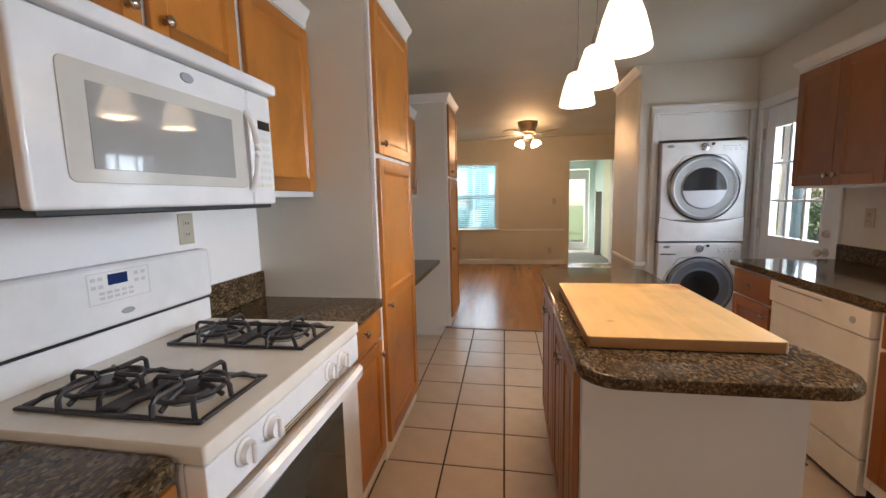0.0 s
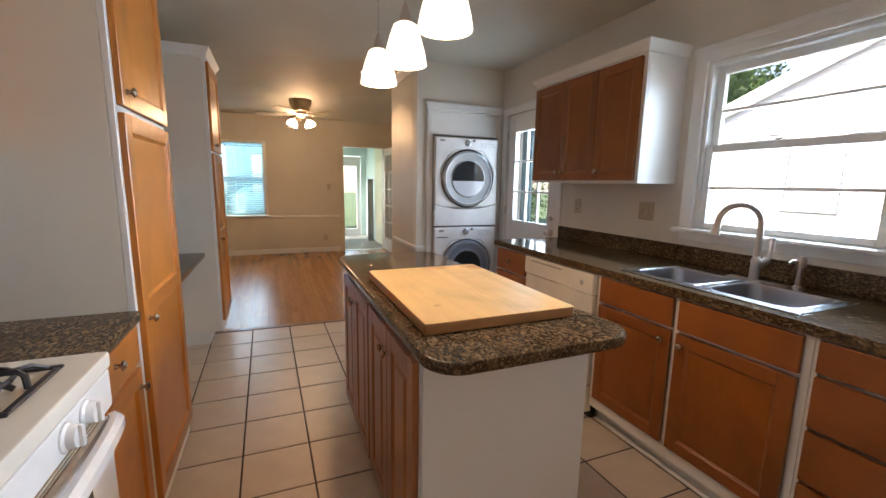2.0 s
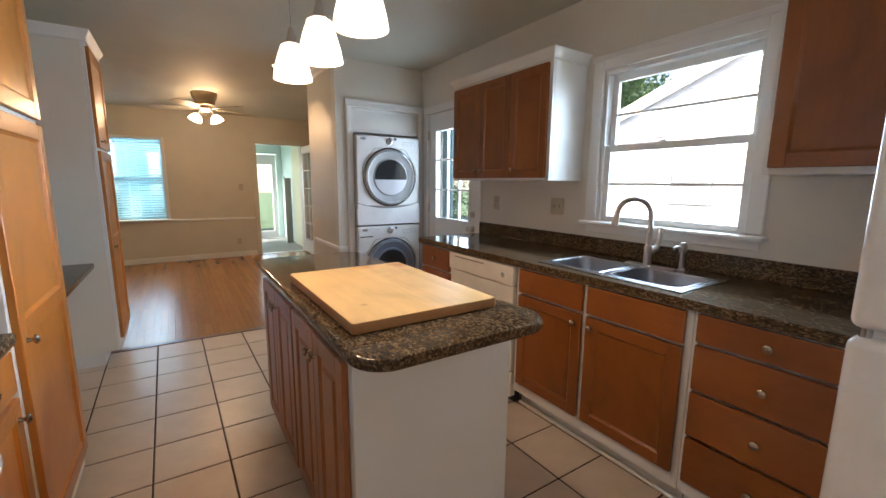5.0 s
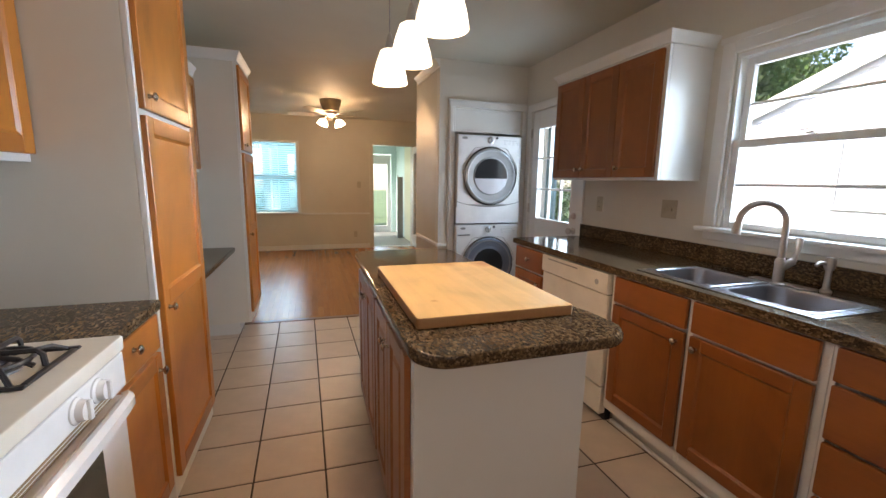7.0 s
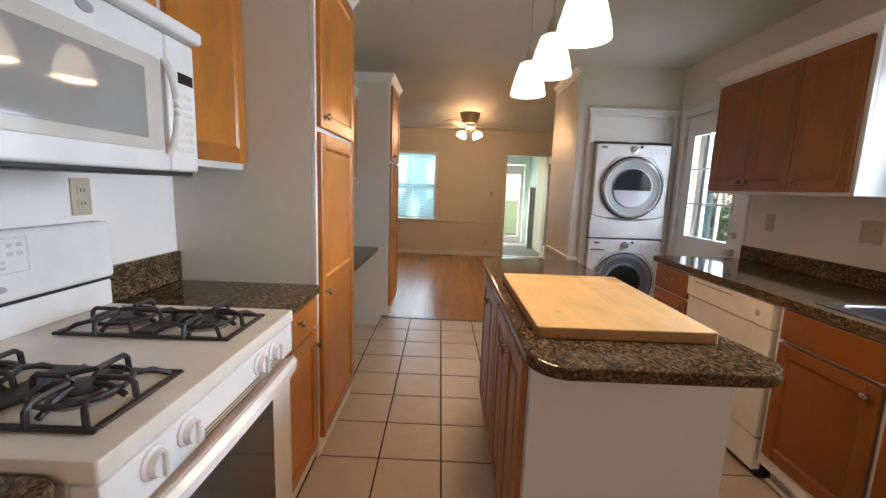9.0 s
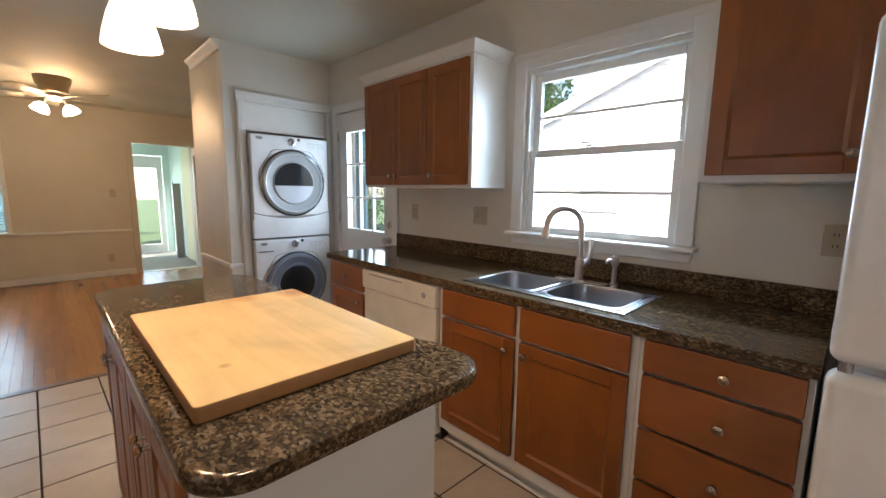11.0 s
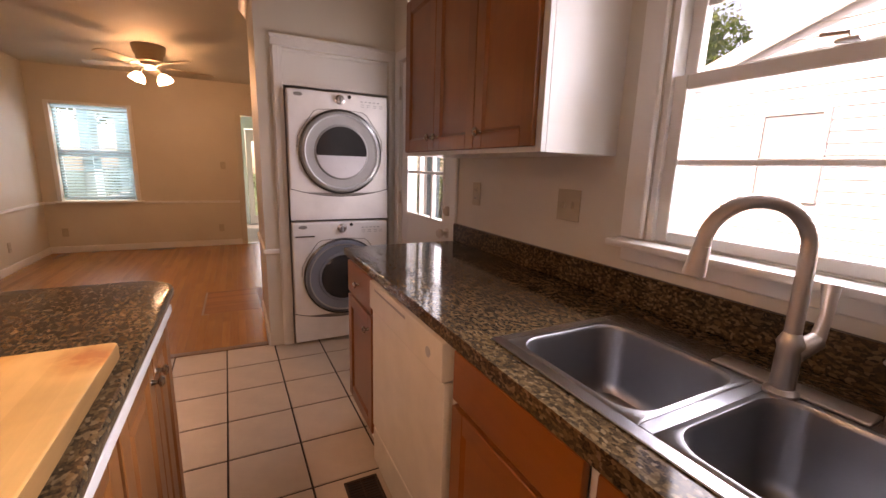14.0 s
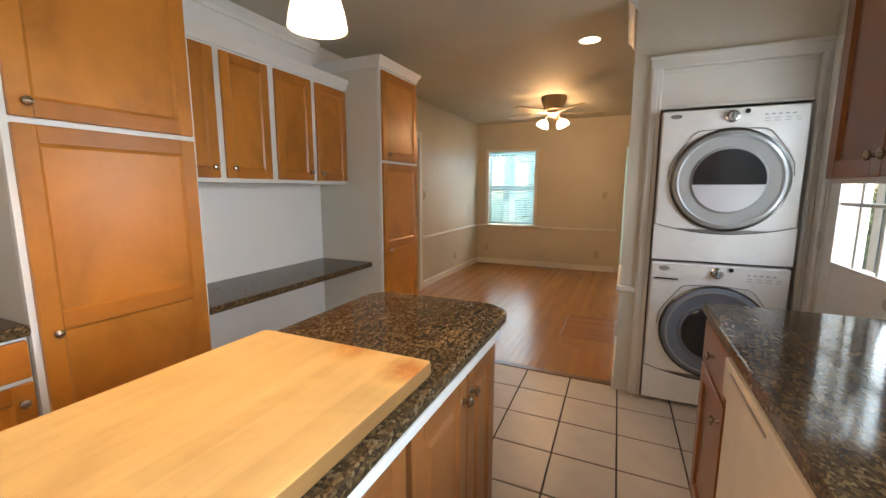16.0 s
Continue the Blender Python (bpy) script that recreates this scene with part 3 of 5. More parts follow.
def sash(parent, xa, ya, yb, za, zb_, st, top, bot, munt, mat=TRIM):
    bm = bmesh.new()
    box(bm, xa, xa + 0.032, ya, ya + st, za, zb_, 0.003)
    box(bm, xa, xa + 0.032, yb - st, yb, za, zb_, 0.003)
    box(bm, xa, xa + 0.032, ya + st, yb - st, za, za + bot, 0.003)
    box(bm, xa, xa + 0.032, ya + st, yb - st, zb_ - top, zb_, 0.003)
    for m in munt:
        box(bm, xa + 0.005, xa + 0.027, ya + st, yb - st, m - 0.008, m + 0.008, 0.003)
    s = part("sash", bm, mat, parent)
    g = part("pane", B(xa + 0.014, xa + 0.018, ya + st, yb - st, za + bot, zb_ - top), GLASS, s)
    g.visible_shadow = False
    return s


sash(win, RX + 0.05, 2.321, 3.119, 1.545, 2.0, 0.037, 0.042, 0.031, [1.765])
sash(win, RX + 0.012, 2.321, 3.119, 1.1205, 1.582, 0.038, 0.04, 0.032, [1.349])
bm = B(RX - 0.001, RX + 0.03, 2.735, 2.775, 1.583, 1.593, 0.003)
tube(bm, [(RX + 0.012, 2.755, 1.593), (RX + 0.012, 2.755, 1.603), (RX + 0.0, 2.80, 1.606)], 0.005, 8)
part("sash_lock", bm, NICKEL, win)

# ---- dining window with blind ----
w2 = thing("window_2", (0.465, 9.64, 0.7), "white window with a lowered slatted blind", "window")
w2["kind"] = "structure"
bm = bmesh.new()
box(bm, 0.0, 0.05, 9.618, 9.64, 0.72, 2.04, 0.004)
box(bm, 0.88, 0.93, 9.618, 9.64, 0.72, 2.04, 0.004)
box(bm, 0.05, 0.88, 9.618, 9.64, 2.0, 2.04, 0.004)
part("casing", bm, TRIM, w2)
part("window_sill", B(-0.03, 0.97, 9.57, 9.66, 0.695, 0.72, 0.005), TRIM, w2)
bm = bmesh.new()
for a, b in ((0.74, 1.36), (1.36, 2.0)):
    box(bm, 0.05, 0.09, 9.72, 9.75, a, b)
    box(bm, 0.84, 0.88, 9.72, 9.75, a, b)
    box(bm, 0.09, 0.84, 9.72, 9.75, a, a + 0.035)
    box(bm, 0.09, 0.84, 9.72, 9.75, b - 0.035, b)
part("sash", bm, TRIM, w2)
g = part("pane", B(0.09, 0.84, 9.733, 9.737, 0.775, 1.965), GLASS, w2)
g.visible_shadow = False
bl = thing("window_blind", (0.465, 9.68, 1.99), "white horizontal slat blind hanging in the dining window", "window blind")
part("headrail", B(0.06, 0.87, 9.655, 9.70, 1.955, 1.995, 0.003), BLIND, bl)
for i in range(30):
    z = 0.775 + i * 0.0395
    b_ = bmesh.new()
    box(b_, 0.065, 0.865, -0.022, 0.022, -0.0012, 0.0012)
    bmesh.ops.rotate(b_, verts=b_.verts, cent=(0, 0, 0), matrix=Matrix.Rotation(radians(38), 3, "X"))
    bmesh.ops.translate(b_, verts=b_.verts, vec=(0, 9.677, z))
    part("slat", b_, BLIND, bl, round_=False)
part("bottom_rail", B(0.065, 0.865, 9.66, 9.695, 0.735, 0.752, 0.003), BLIND, bl)
for x in (0.2, 0.73):
    part("cord", tube(bmesh.new(), [(x, 9.677, 0.745), (x, 9.677, 1.96)], 0.0015, 6), BLIND, bl)


def glazed_door(name, label, ax, pos, a0, a1, z0, z1, stile, gb, gt, cols, rows, mat=TRIM, th=0.04):
    """A door with a lattice of panes; ax 'x': the leaf stands at x = pos and runs along y; ax 'y' the other way."""
    mid = (a0 + a1) / 2
    t = thing(name, (pos, mid, z0) if ax == "x" else (mid, pos, z0), label, "door")
    t["kind"] = "structure"

    def bx(bm, u0, u1, v0, v1, d0, d1, bev=0.0):
        if ax == "x":
            return box(bm, pos + d0, pos + d1, u0, u1, v0, v1, bev)
        return box(bm, u0, u1, pos + d0, pos + d1, v0, v1, bev)
    bm = bmesh.new()
    bx(bm, a0, a0 + stile, z0, z1, 0, th, 0.003)
    bx(bm, a1 - stile, a1, z0, z1, 0, th, 0.003)
    bx(bm, a0 + stile, a1 - stile, z0, gb, 0, th, 0.003)
    bx(bm, a0 + stile, a1 - stile, gt, z1, 0, th, 0.003)
    part("leaf", bm, mat, t)
    g0, g1 = a0 + stile, a1 - stile
    bm = bmesh.new()
    bx(bm, g0, g0 + 0.012, gb, gt, -0.006, th, 0.002)
    bx(bm, g1 - 0.012, g1, gb, gt, -0.006, th, 0.002)
    bx(bm, g0 + 0.012, g1 - 0.012, gb, gb + 0.012, -0.006, th, 0.002)
    bx(bm, g0 + 0.012, g1 - 0.012, gt - 0.012, gt, -0.006, th, 0.002)
    for i in range(1, cols):
        c = g0 + (g1 - g0) * i / cols
        bx(bm, c - 0.009, c + 0.009, gb, gt, 0.004, th - 0.004, 0.003)
    for i in range(1, rows):
        c = gb + (gt - gb) * i / rows
        bx(bm, g0, g1, c - 0.009, c + 0.009, 0.0045, th - 0.0045, 0.003)
    part("glazing_bars", bm, mat, t)
    for i in range(cols):
        for j in range(rows):
            u0, u1 = g0 + (g1 - g0) * i / cols, g0 + (g1 - g0) * (i + 1) / cols
            v0, v1 = gb + (gt - gb) * j / rows, gb + (gt - gb) * (j + 1) / rows
            bm = bmesh.new()
            bx(bm, u0 + 0.004, u1 - 0.004, v0 + 0.004, v1 - 0.004, th / 2 - 0.002, th / 2 + 0.002)
            g = part("pane", bm, GLASS, t, round_=False)
            g.visible_shadow = False
    return t


d1 = glazed_door("door_1", "white outside door with a nine-pane window and a deadbolt", "x", RX + 0.012, 4.40, 5.22, 0.012, 2.035, 0.115, 0.985, 1.875, 3, 3)
part("door_knob", turn(bmesh.new(), (RX + 0.012, 4.46, 0.935), [(0.03, 0), (0.03, -0.006), (0.012, -0.01), (0.012, -0.03), (0.027, -0.042), (0.03, -0.055), (0.02, -0.066), (0.0, -0.068)], 20, "x"), NICKEL, d1)
bm = turn(bmesh.new(), (RX + 0.012, 4.46, 1.065), [(0.029, 0), (0.029, -0.012), (0.022, -0.018), (0.0, -0.018)], 20, "x")
box(bm, RX - 0.02, RX - 0.004, 4.455, 4.465, 1.05, 1.08, 0.002)
part("deadbolt", bm, NICKEL, d1)
for z in (0.3, 1.09, 1.83):
    part("hinge", turn(bmesh.new(), (RX - 0.004, 5.225, z - 0.045), [(0.008, 0), (0.008, 0.09)], 10), NICKEL, d1)
fixed("door_jamb_east", box(box(B(RX + 0.001, RX + 0.12, 4.391, 4.398, 0, 2.038), RX + 0.001, RX + 0.12, 5.222, 5.229, 0, 2.038), RX + 0.001, RX + 0.12, 4.391, 5.229, -0.02, 0.01), TRIM)

d2 = glazed_door("door_2", "open white French door with ten panes and a lever handle", "x", 3.085, 8.88, 9.62, 0.012, 2.0, 0.11, 0.25, 1.88, 2, 5)
bm = turn(bmesh.new(), (3.085, 8.94, 0.98), [(0.024, 0), (0.024, -0.008), (0.01, -0.012), (0.01, -0.04), (0.0, -0.04)], 16, "x")
tube(bm, [(3.045, 8.94, 0.98), (3.04, 9.04, 0.98)], 0.008, 8)
part("door_handle", bm, NICKEL, d2)
part("deadbolt", turn(bmesh.new(), (3.085, 8.94, 1.12), [(0.026, 0), (0.026, -0.012), (0.0, -0.012)], 16, "x"), NICKEL, d2)
glazed_door("door_3", "white glazed door of the sunroom with one tall pane", "y", 12.04, 2.41, 3.09, 0.0, 1.98, 0.09, 0.16, 1.76, 1, 1)

w3 = thing("window_3", (1.35, 12.02, 0.6), "wide white sunroom window", "window")
w3["kind"] = "structure"
bm = bmesh.new()
for x in (0.55, 1.32, 2.10):
    box(bm, x, x + 0.05, 12.03, 12.09, 0.6, 2.0)
for z in (0.6, 1.28, 1.95):
    box(bm, 0.6, 1.32, 12.035, 12.085, z, z + 0.05)
    box(bm, 1.37, 2.10, 12.035, 12.085, z, z + 0.05)
part("window_frame", bm, TRIM, w3)

# Unseen frame on the solid south wall, added to go with the fill lamp
w4 = thing("south_fill_frame", (1.7, -0.70, 0.9), "unseen white window frame added around the south fill light", "window")
w4["kind"] = "structure"
part("window_frame", box(box(box(box(B(0.92, 0.97, -0.70, -0.68, 0.88, 2.12), 2.43, 2.48, -0.70, -0.68, 0.88, 2.12), 0.97, 2.43, -0.70, -0.68, 0.88, 0.93), 0.97, 2.43, -0.70, -0.68, 2.07, 2.12), 1.68, 1.72, -0.70, -0.68, 0.93, 2.07), TRIM, w4)

# ---- outside ----
fixed("ground", B(-60, 60, -60, 80, -0.7, -0.55), LAWN)
house = thing("house", (8.1, 3.4, -0.55), "white clapboard neighbouring house with a low gable roof", "house")
bm = bmesh.new()
yl, yr, pk = -2.2, 9.0, 3.4
wall_pts = [(yl, -0.55), (yr, -0.55), (yr, 1.55), (pk, 3.68), (yl, 1.55)]
va = [bm.verts.new((8.1, y, z)) for y, z in wall_pts]
vb = [bm.verts.new((15.0, y, z)) for y, z in wall_pts]
bm.faces.new(va)
bm.faces.new(list(reversed(vb)))
for i in range(5):
    bm.faces.new((va[i], vb[i], vb[(i + 1) % 5], va[(i + 1) % 5]))
part("wall", bm, SIDING, house, round_=False)
bm = bmesh.new()
z = -0.5
while z < 3.55:
    ya = yl if z < 1.5 else yl + (z - 1.5) / 2.13 * 5.6
    yb = yr if z < 1.5 else yr - (z - 1.5) / 2.13 * 5.6
    if yb - ya > 0.3:
        v = [bm.verts.new(p) for p in ((8.1, ya, z + 0.13), (8.1, yb, z + 0.13), (8.082, yb, z), (8.082, ya, z), (8.1, ya, z), (8.1, yb, z))]
        bm.faces.new((v[0], v[1], v[2], v[3]))
        bm.faces.new((v[3], v[2], v[5], v[4]))
    z += 0.13
cb = part("siding_boards", bm, SIDING, house, round_=False)
tagged(cb, kind="stuff")
bm = bmesh.new()
for sgn, ye in ((1, yr + 0.3), (-1, yl - 0.3)):
    ze = 3.72 - abs(ye - pk) * 0.38
    v = [bm.verts.new(p) for p in ((8.03, pk, 3.80), (15.2, pk, 3.80), (15.2, ye, ze + 0.06), (8.03, ye, ze + 0.06), (8.03, pk, 3.69), (15.2, pk, 3.69), (15.2, ye, ze - 0.05), (8.03, ye, ze - 0.05))]
    for f in ((0, 1, 2, 3), (7, 6, 5, 4), (0, 3, 7, 4), (3, 2, 6, 7), (2, 1, 5, 6), (1, 0, 4, 5)):
        bm.faces.new([v[i] for i in f])
part("roof", bm, ROOF, house, round_=False)
bm = bmesh.new()
for sgn, ye in ((1, yr + 0.3), (-1, yl - 0.3)):
    ze = 3.72 - abs(ye - pk) * 0.38
    v = [bm.verts.new(p) for p in ((8.0, pk, 3.79), (8.0, ye, ze + 0.05), (8.0, ye, ze - 0.14), (8.0, pk, 3.58), (8.03, pk, 3.79), (8.03, ye, ze + 0.05), (8.03, ye, ze - 0.14), (8.03, pk, 3.58))]
    for f in ((0, 1, 2, 3), (7, 6, 5, 4), (0, 3, 7, 4), (1, 0, 4, 5), (2, 1, 5, 6), (3, 2, 6, 7)):
        bm.faces.new([v[i] for i in f])
part("fascia", bm, TRIM, house, round_=False)
vt = part("gable_vent", B(8.05, 8.1, 3.1, 3.72, 2.83, 3.25), TRIM, house)
for i in range(6):
    part("slat", B(8.03, 8.06, 3.13, 3.69, 2.86 + i * 0.065, 2.885 + i * 0.065), GREYMETAL, vt)
hw = part("window", box(box(box(B(8.05, 8.1, 4.60, 4.66, 1.1, 2.05), 8.05, 8.1, 5.24, 5.30, 1.1, 2.05), 8.05, 8.1, 4.6, 5.3, 2.05, 2.1), 8.05, 8.1, 4.6, 5.3, 1.04, 1.1), TRIM, house)
part("pane", B(8.07, 8.095, 4.66, 5.24, 1.1, 2.05), SILVER, hw)


def leaves(seed, cx, cy, cz, rx, ry, rz, n, size):
    rnd = random.Random(seed)
    vs, fs = [], []
    lobes = [(rnd.uniform(-0.6, 0.6), rnd.uniform(-0.6, 0.6), rnd.uniform(-0.6, 0.6), rnd.uniform(0.35, 0.6)) for _ in range(14)]
    for i in range(n):
        lx, ly, lz, lr = rnd.choice(lobes)
        d = Vector((rnd.gauss(0, 1), rnd.gauss(0, 1), rnd.gauss(0, 1))).normalized() * lr * rnd.uniform(0.6, 1.0)
        p = Vector((cx + rx * (lx + d.x), cy + ry * (ly + d.y), cz + rz * (lz + d.z)))
        a = Vector((rnd.uniform(-1, 1), rnd.uniform(-1, 1), rnd.uniform(-1, 1))).normalized() * size * rnd.uniform(0.6, 1.3)
        b = a.cross(Vector((rnd.uniform(-1, 1), rnd.uniform(-1, 1), rnd.uniform(-1, 1)))).normalized() * size * 0.5
        k = len(vs)
        vs += [p - a, p + b, p + a, p - b]
        fs.append((k, k + 1, k + 2, k + 3))
    return vs, fs


def tree(seed, x, y, h, r, name="tree", label="leafy green garden tree"):
    t = thing(name, (x, y, -0.55), label, "tree", "garden trees")
    bm = bmesh.new()
    tube(bm, [(x, y, -0.55), (x + 0.1, y, h * 0.4), (x, y + 0.1, h * 0.75)], [0.2, 0.14, 0.06], 10)
    rnd = random.Random(seed)
    for i in range(6):
        a = i * 1.05 + rnd.random()
        tube(bm, [(x + 0.07, y, h * (0.35 + 0.05 * i)), (x + r * 0.6 * math.cos(a), y + r * 0.6 * math.sin(a), h * (0.6 + 0.05 * i))], [0.07, 0.02], 6)
    part("trunk", bm, BARK, t)
    vs, fs = leaves(seed, x, y, h * 0.72, r, r, h * 0.36, 9000, 0.12)
    me = bpy.data.meshes.new("crown")
    me.from_pydata([v - ORG[t] for v in vs], [], fs)
    me.materials.append(LEAF)
    ob = new("crown", me)
    ob.parent = t
    return t


tree(3, 13.0, 11.5, 6.0, 2.2)
tree(5, 20.0, 15.0, 8.0, 3.0)
tree(7, 1.0, 19.0, 6.5, 2.6)
tree(9, 5.0, 17.0, 6.0, 2.6)
tree(11, 8.5, 20.0, 7.5, 3.0)
tree(12, -3.0, 17.5, 6.0, 2.8)
tree(14, 9.6, 17.0, 6.0, 2.6)
tree(15, 14.5, 17.5, 7.0, 2.8)
tree(16, 12.0, 21.0, 7.0, 3.0)


def shrub(seed, x, y, rx, ry, h):
    t = thing("shrub", (x, y, -0.55), "dense green garden shrub on the lawn", "shrub", "garden shrubs")
    bm = bmesh.new()
    for i in range(5):
        tube(bm, [(x, y, -0.55), (x + rx * 0.5 * math.cos(i * 1.3), y + ry * 0.5 * math.sin(i * 1.3), h * 0.4)], [0.03, 0.01], 6)
    part("stems", bm, BARK, t)
    vs, fs = leaves(seed, x, y, -0.5 + h * 0.55, rx, ry, h * 0.6, 1800, 0.06)
    me = bpy.data.meshes.new("foliage")
    me.from_pydata([v - ORG[t] for v in vs], [], fs)
    me.materials.append(LEAF)
    ob = new("foliage", me)
    ob.parent = t


shrub(21, 9.5, 14.6, 1.3, 1.0, 1.6)
shrub(23, 6.2, 19.0, 1.6, 0.9, 1.7)
shrub(24, 2.2, 23.0, 1.6, 0.9, 1.5)
shrub(25, -1.4, 22.6, 1.6, 0.8, 1.4)
shrub(26, 7.4, 15.6, 1.7, 0.9, 2.7)
shrub(27, 10.6, 15.9, 1.8, 0.9, 2.9)
shrub(28, 13.6, 15.4, 1.8, 0.9, 2.8)
shrub(29, 9.0, 17.6, 1.9, 0.9, 3.0)
porch = thing("porch_panel", (3.615, 5.36, -0.55), "tall blue-grey wooden panel on the back porch", "porch panel")
part("board", B(3.60, 3.63, 5.27, 5.45, -0.549, 2.35, 0.004), plain("blue_grey_paint", (0.14, 0.24, 0.27), 0.5), porch)
part("edge_post", B(3.595, 3.645, 5.455, 5.52, -0.549, 2.40, 0.004), TRIM, porch)

# ---- kitchen: right-hand run ----
XF = 2.672
u = thing("base_cabinet", (2.95, 4.08, 0), "shade-toned maple base cabinet with one drawer and door beside the dishwasher", "cabinet", "base cabinets")
carcass(u, 3.26, XF, 3.885, 4.30, 0.10, 0.873, [(3.885, 3.895), (4.275, 4.30)], [(0.10, 0.155), (0.862, 0.873), (0.69, 0.705)], (2.742, 0.10, PANELGREY))
drawer_front(u, XF, -1, 3.892, 4.28, 0.705, 0.862, MAPLE_SHADED_H, (4.08, 0.785))
framed(u, "door", XF, -1, 3.892, 4.28, 0.15, 0.69, MAPLE_SHADED, kn=(3.93, 0.63))

u = thing("sink_cabinet", (2.95, 2.7, 0), "wide shade-toned maple sink cabinet with two false drawers and two doors", "cabinet", "base cabinets")
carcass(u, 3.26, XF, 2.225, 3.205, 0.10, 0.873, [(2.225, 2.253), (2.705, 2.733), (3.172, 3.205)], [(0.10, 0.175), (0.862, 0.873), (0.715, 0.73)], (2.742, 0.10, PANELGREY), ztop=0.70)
drawer_front(u, XF, -1, 2.733, 3.172, 0.728, 0.864, MAPLE_SHADED_H)
drawer_front(u, XF, -1, 2.251, 2.705, 0.728, 0.864, MAPLE_SHADED_H)
framed(u, "door", XF, -1, 2.733, 3.172, 0.168, 0.712, MAPLE_SHADED, kn=(2.769, 0.664))
framed(u, "door", XF, -1, 2.251, 2.705, 0.168, 0.712, MAPLE_SHADED, kn=(2.672, 0.664))

u = thing("drawer_cabinet", (2.95, 1.98, 0), "shade-toned maple cabinet with a stack of four drawers", "cabinet", "base cabinets")
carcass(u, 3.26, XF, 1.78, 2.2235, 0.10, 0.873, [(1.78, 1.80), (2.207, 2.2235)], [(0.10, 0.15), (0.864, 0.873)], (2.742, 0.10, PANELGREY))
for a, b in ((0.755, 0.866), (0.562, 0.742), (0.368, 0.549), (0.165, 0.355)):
    drawer_front(u, XF, -1, 1.795, 2.207, a, b, MAPLE_SHADED_H, (1.975, (a + b) / 2))
fixed("toe_moulding", B(2.722, 2.741, 1.78, 3.205, 0.0, 0.018, 0.005), TRIM)

ct = bmesh.new()
CF, CB = 2.645, 3.279
grid_slab(ct, [CF, 2.72, 3.15, CB], [1.775, 2.31, 3.085, 4.325], lambda u, v: 2.72 < u < 3.15 and 2.31 < v < 3.085, lambda u, v, d: (u, v, d), 0.874, 0.914)
edge = [e for e in ct.edges if all(abs(v.co.x - CF) < 1e-4 for v in e.verts) or all(abs(v.co.y - 4.325) < 1e-4 for v in e.verts)]
edge = [e for e in edge if abs(e.verts[0].co.z - e.verts[1].co.z) < 1e-4]
bmesh.ops.bevel(ct, geom=edge, offset=0.009, segments=3, profile=0.5, affect="EDGES")
w = thing("countertop", (2.95, 3.0, 0.874), "polished brown-and-black granite countertop with a low splashback", "countertop", "granite countertops")
part("slab", ct, GRANITE, w)
part("splashback", B(RX - 0.022, RX - 0.001, 1.775, 4.325, 0.9142, 1.012, 0.003), GRANITE, w)


def rrect(bm, x0, x1, y0, y1, r, z, n=6):
    out = []
    for cx, cy, sx, sy, a0 in ((x0, y0, 1, 1, 180), (x1, y0, -1, 1, 270), (x1, y1, -1, -1, 0), (x0, y1, 1, -1, 90)):
        for i in range(n + 1):
            a = radians(a0 + 90 * i / n)
            out.append(bm.verts.new((cx + sx * r + r * math.cos(a), cy + sy * r + r * math.sin(a), z)))
    return out


def loft(bm, rings, cap=True):
    n = len(rings[0])
    for a, b in zip(rings, rings[1:]):
        for i in range(n):
            bm.faces.new((a[i], a[(i + 1) % n], b[(i + 1) % n], b[i]))
    if cap:
        bm.faces.new(rings[-1])
    return bm


sk = thing("sink", (2.92, 2.67, 0.914), "double-bowl stainless steel drop-in sink with a brushed finish", "sink")
bm = bmesh.new()
SX0, SX1, SY0, SY1, ZR = 2.71, 3.17, 2.30, 3.095, 0.9185
box(bm, SX0, 2.74, SY0, SY1, 0.9142, ZR, 0.002)
box(bm, 3.08, SX1, SY0, SY1, 0.9142, ZR, 0.002)
box(bm, 2.74, 3.08, SY0, 2.33, 0.9142, ZR, 0.002)
box(bm, 2.74, 3.08, 3.065, SY1, 0.9142, ZR, 0.002)
box(bm, 2.74, 3.08, 2.6825, 2.7125, 0.9142, ZR, 0.002)
part("rim", bm, STEEL, sk)
for ya, yb in ((2.33, 2.6825), (2.7125, 3.065)):
    bm = bmesh.new()
    xa, xb = 2.74, 3.08
    loft(bm, [rrect(bm, xa - 0.001, xb + 0.001, ya - 0.001, yb + 0.001, 0.001, ZR + 0.0005), rrect(bm, xa + 0.012, xb - 0.012, ya + 0.012, yb - 0.012, 0.06, ZR + 0.001),
              rrect(bm, xa + 0.018, xb - 0.018, ya + 0.018, yb - 0.018, 0.058, ZR - 0.008), rrect(bm, xa + 0.028, xb - 0.028, ya + 0.028, yb - 0.028, 0.055, ZR - 0.15),
              rrect(bm, xa + 0.045, xb - 0.045, ya + 0.045, yb - 0.045, 0.05, ZR - 0.172), rrect(bm, xa + 0.10, xb - 0.10, ya + 0.10, yb - 0.10, 0.03, ZR - 0.178)])
    bw = part("bowl", bm, BOWL, sk)
    bw.modifiers.new("thick", "SOLIDIFY").thickness = 0.0015
    cx, cy = (xa + xb) / 2, (ya + yb) / 2
    part("drain", turn(bmesh.new(), (cx, cy, ZR - 0.179), [(0.042, 0.0), (0.042, 0.004), (0.034, 0.005), (0.03, 0.002), (0.0, 0.002)], 20), NICKEL, sk)

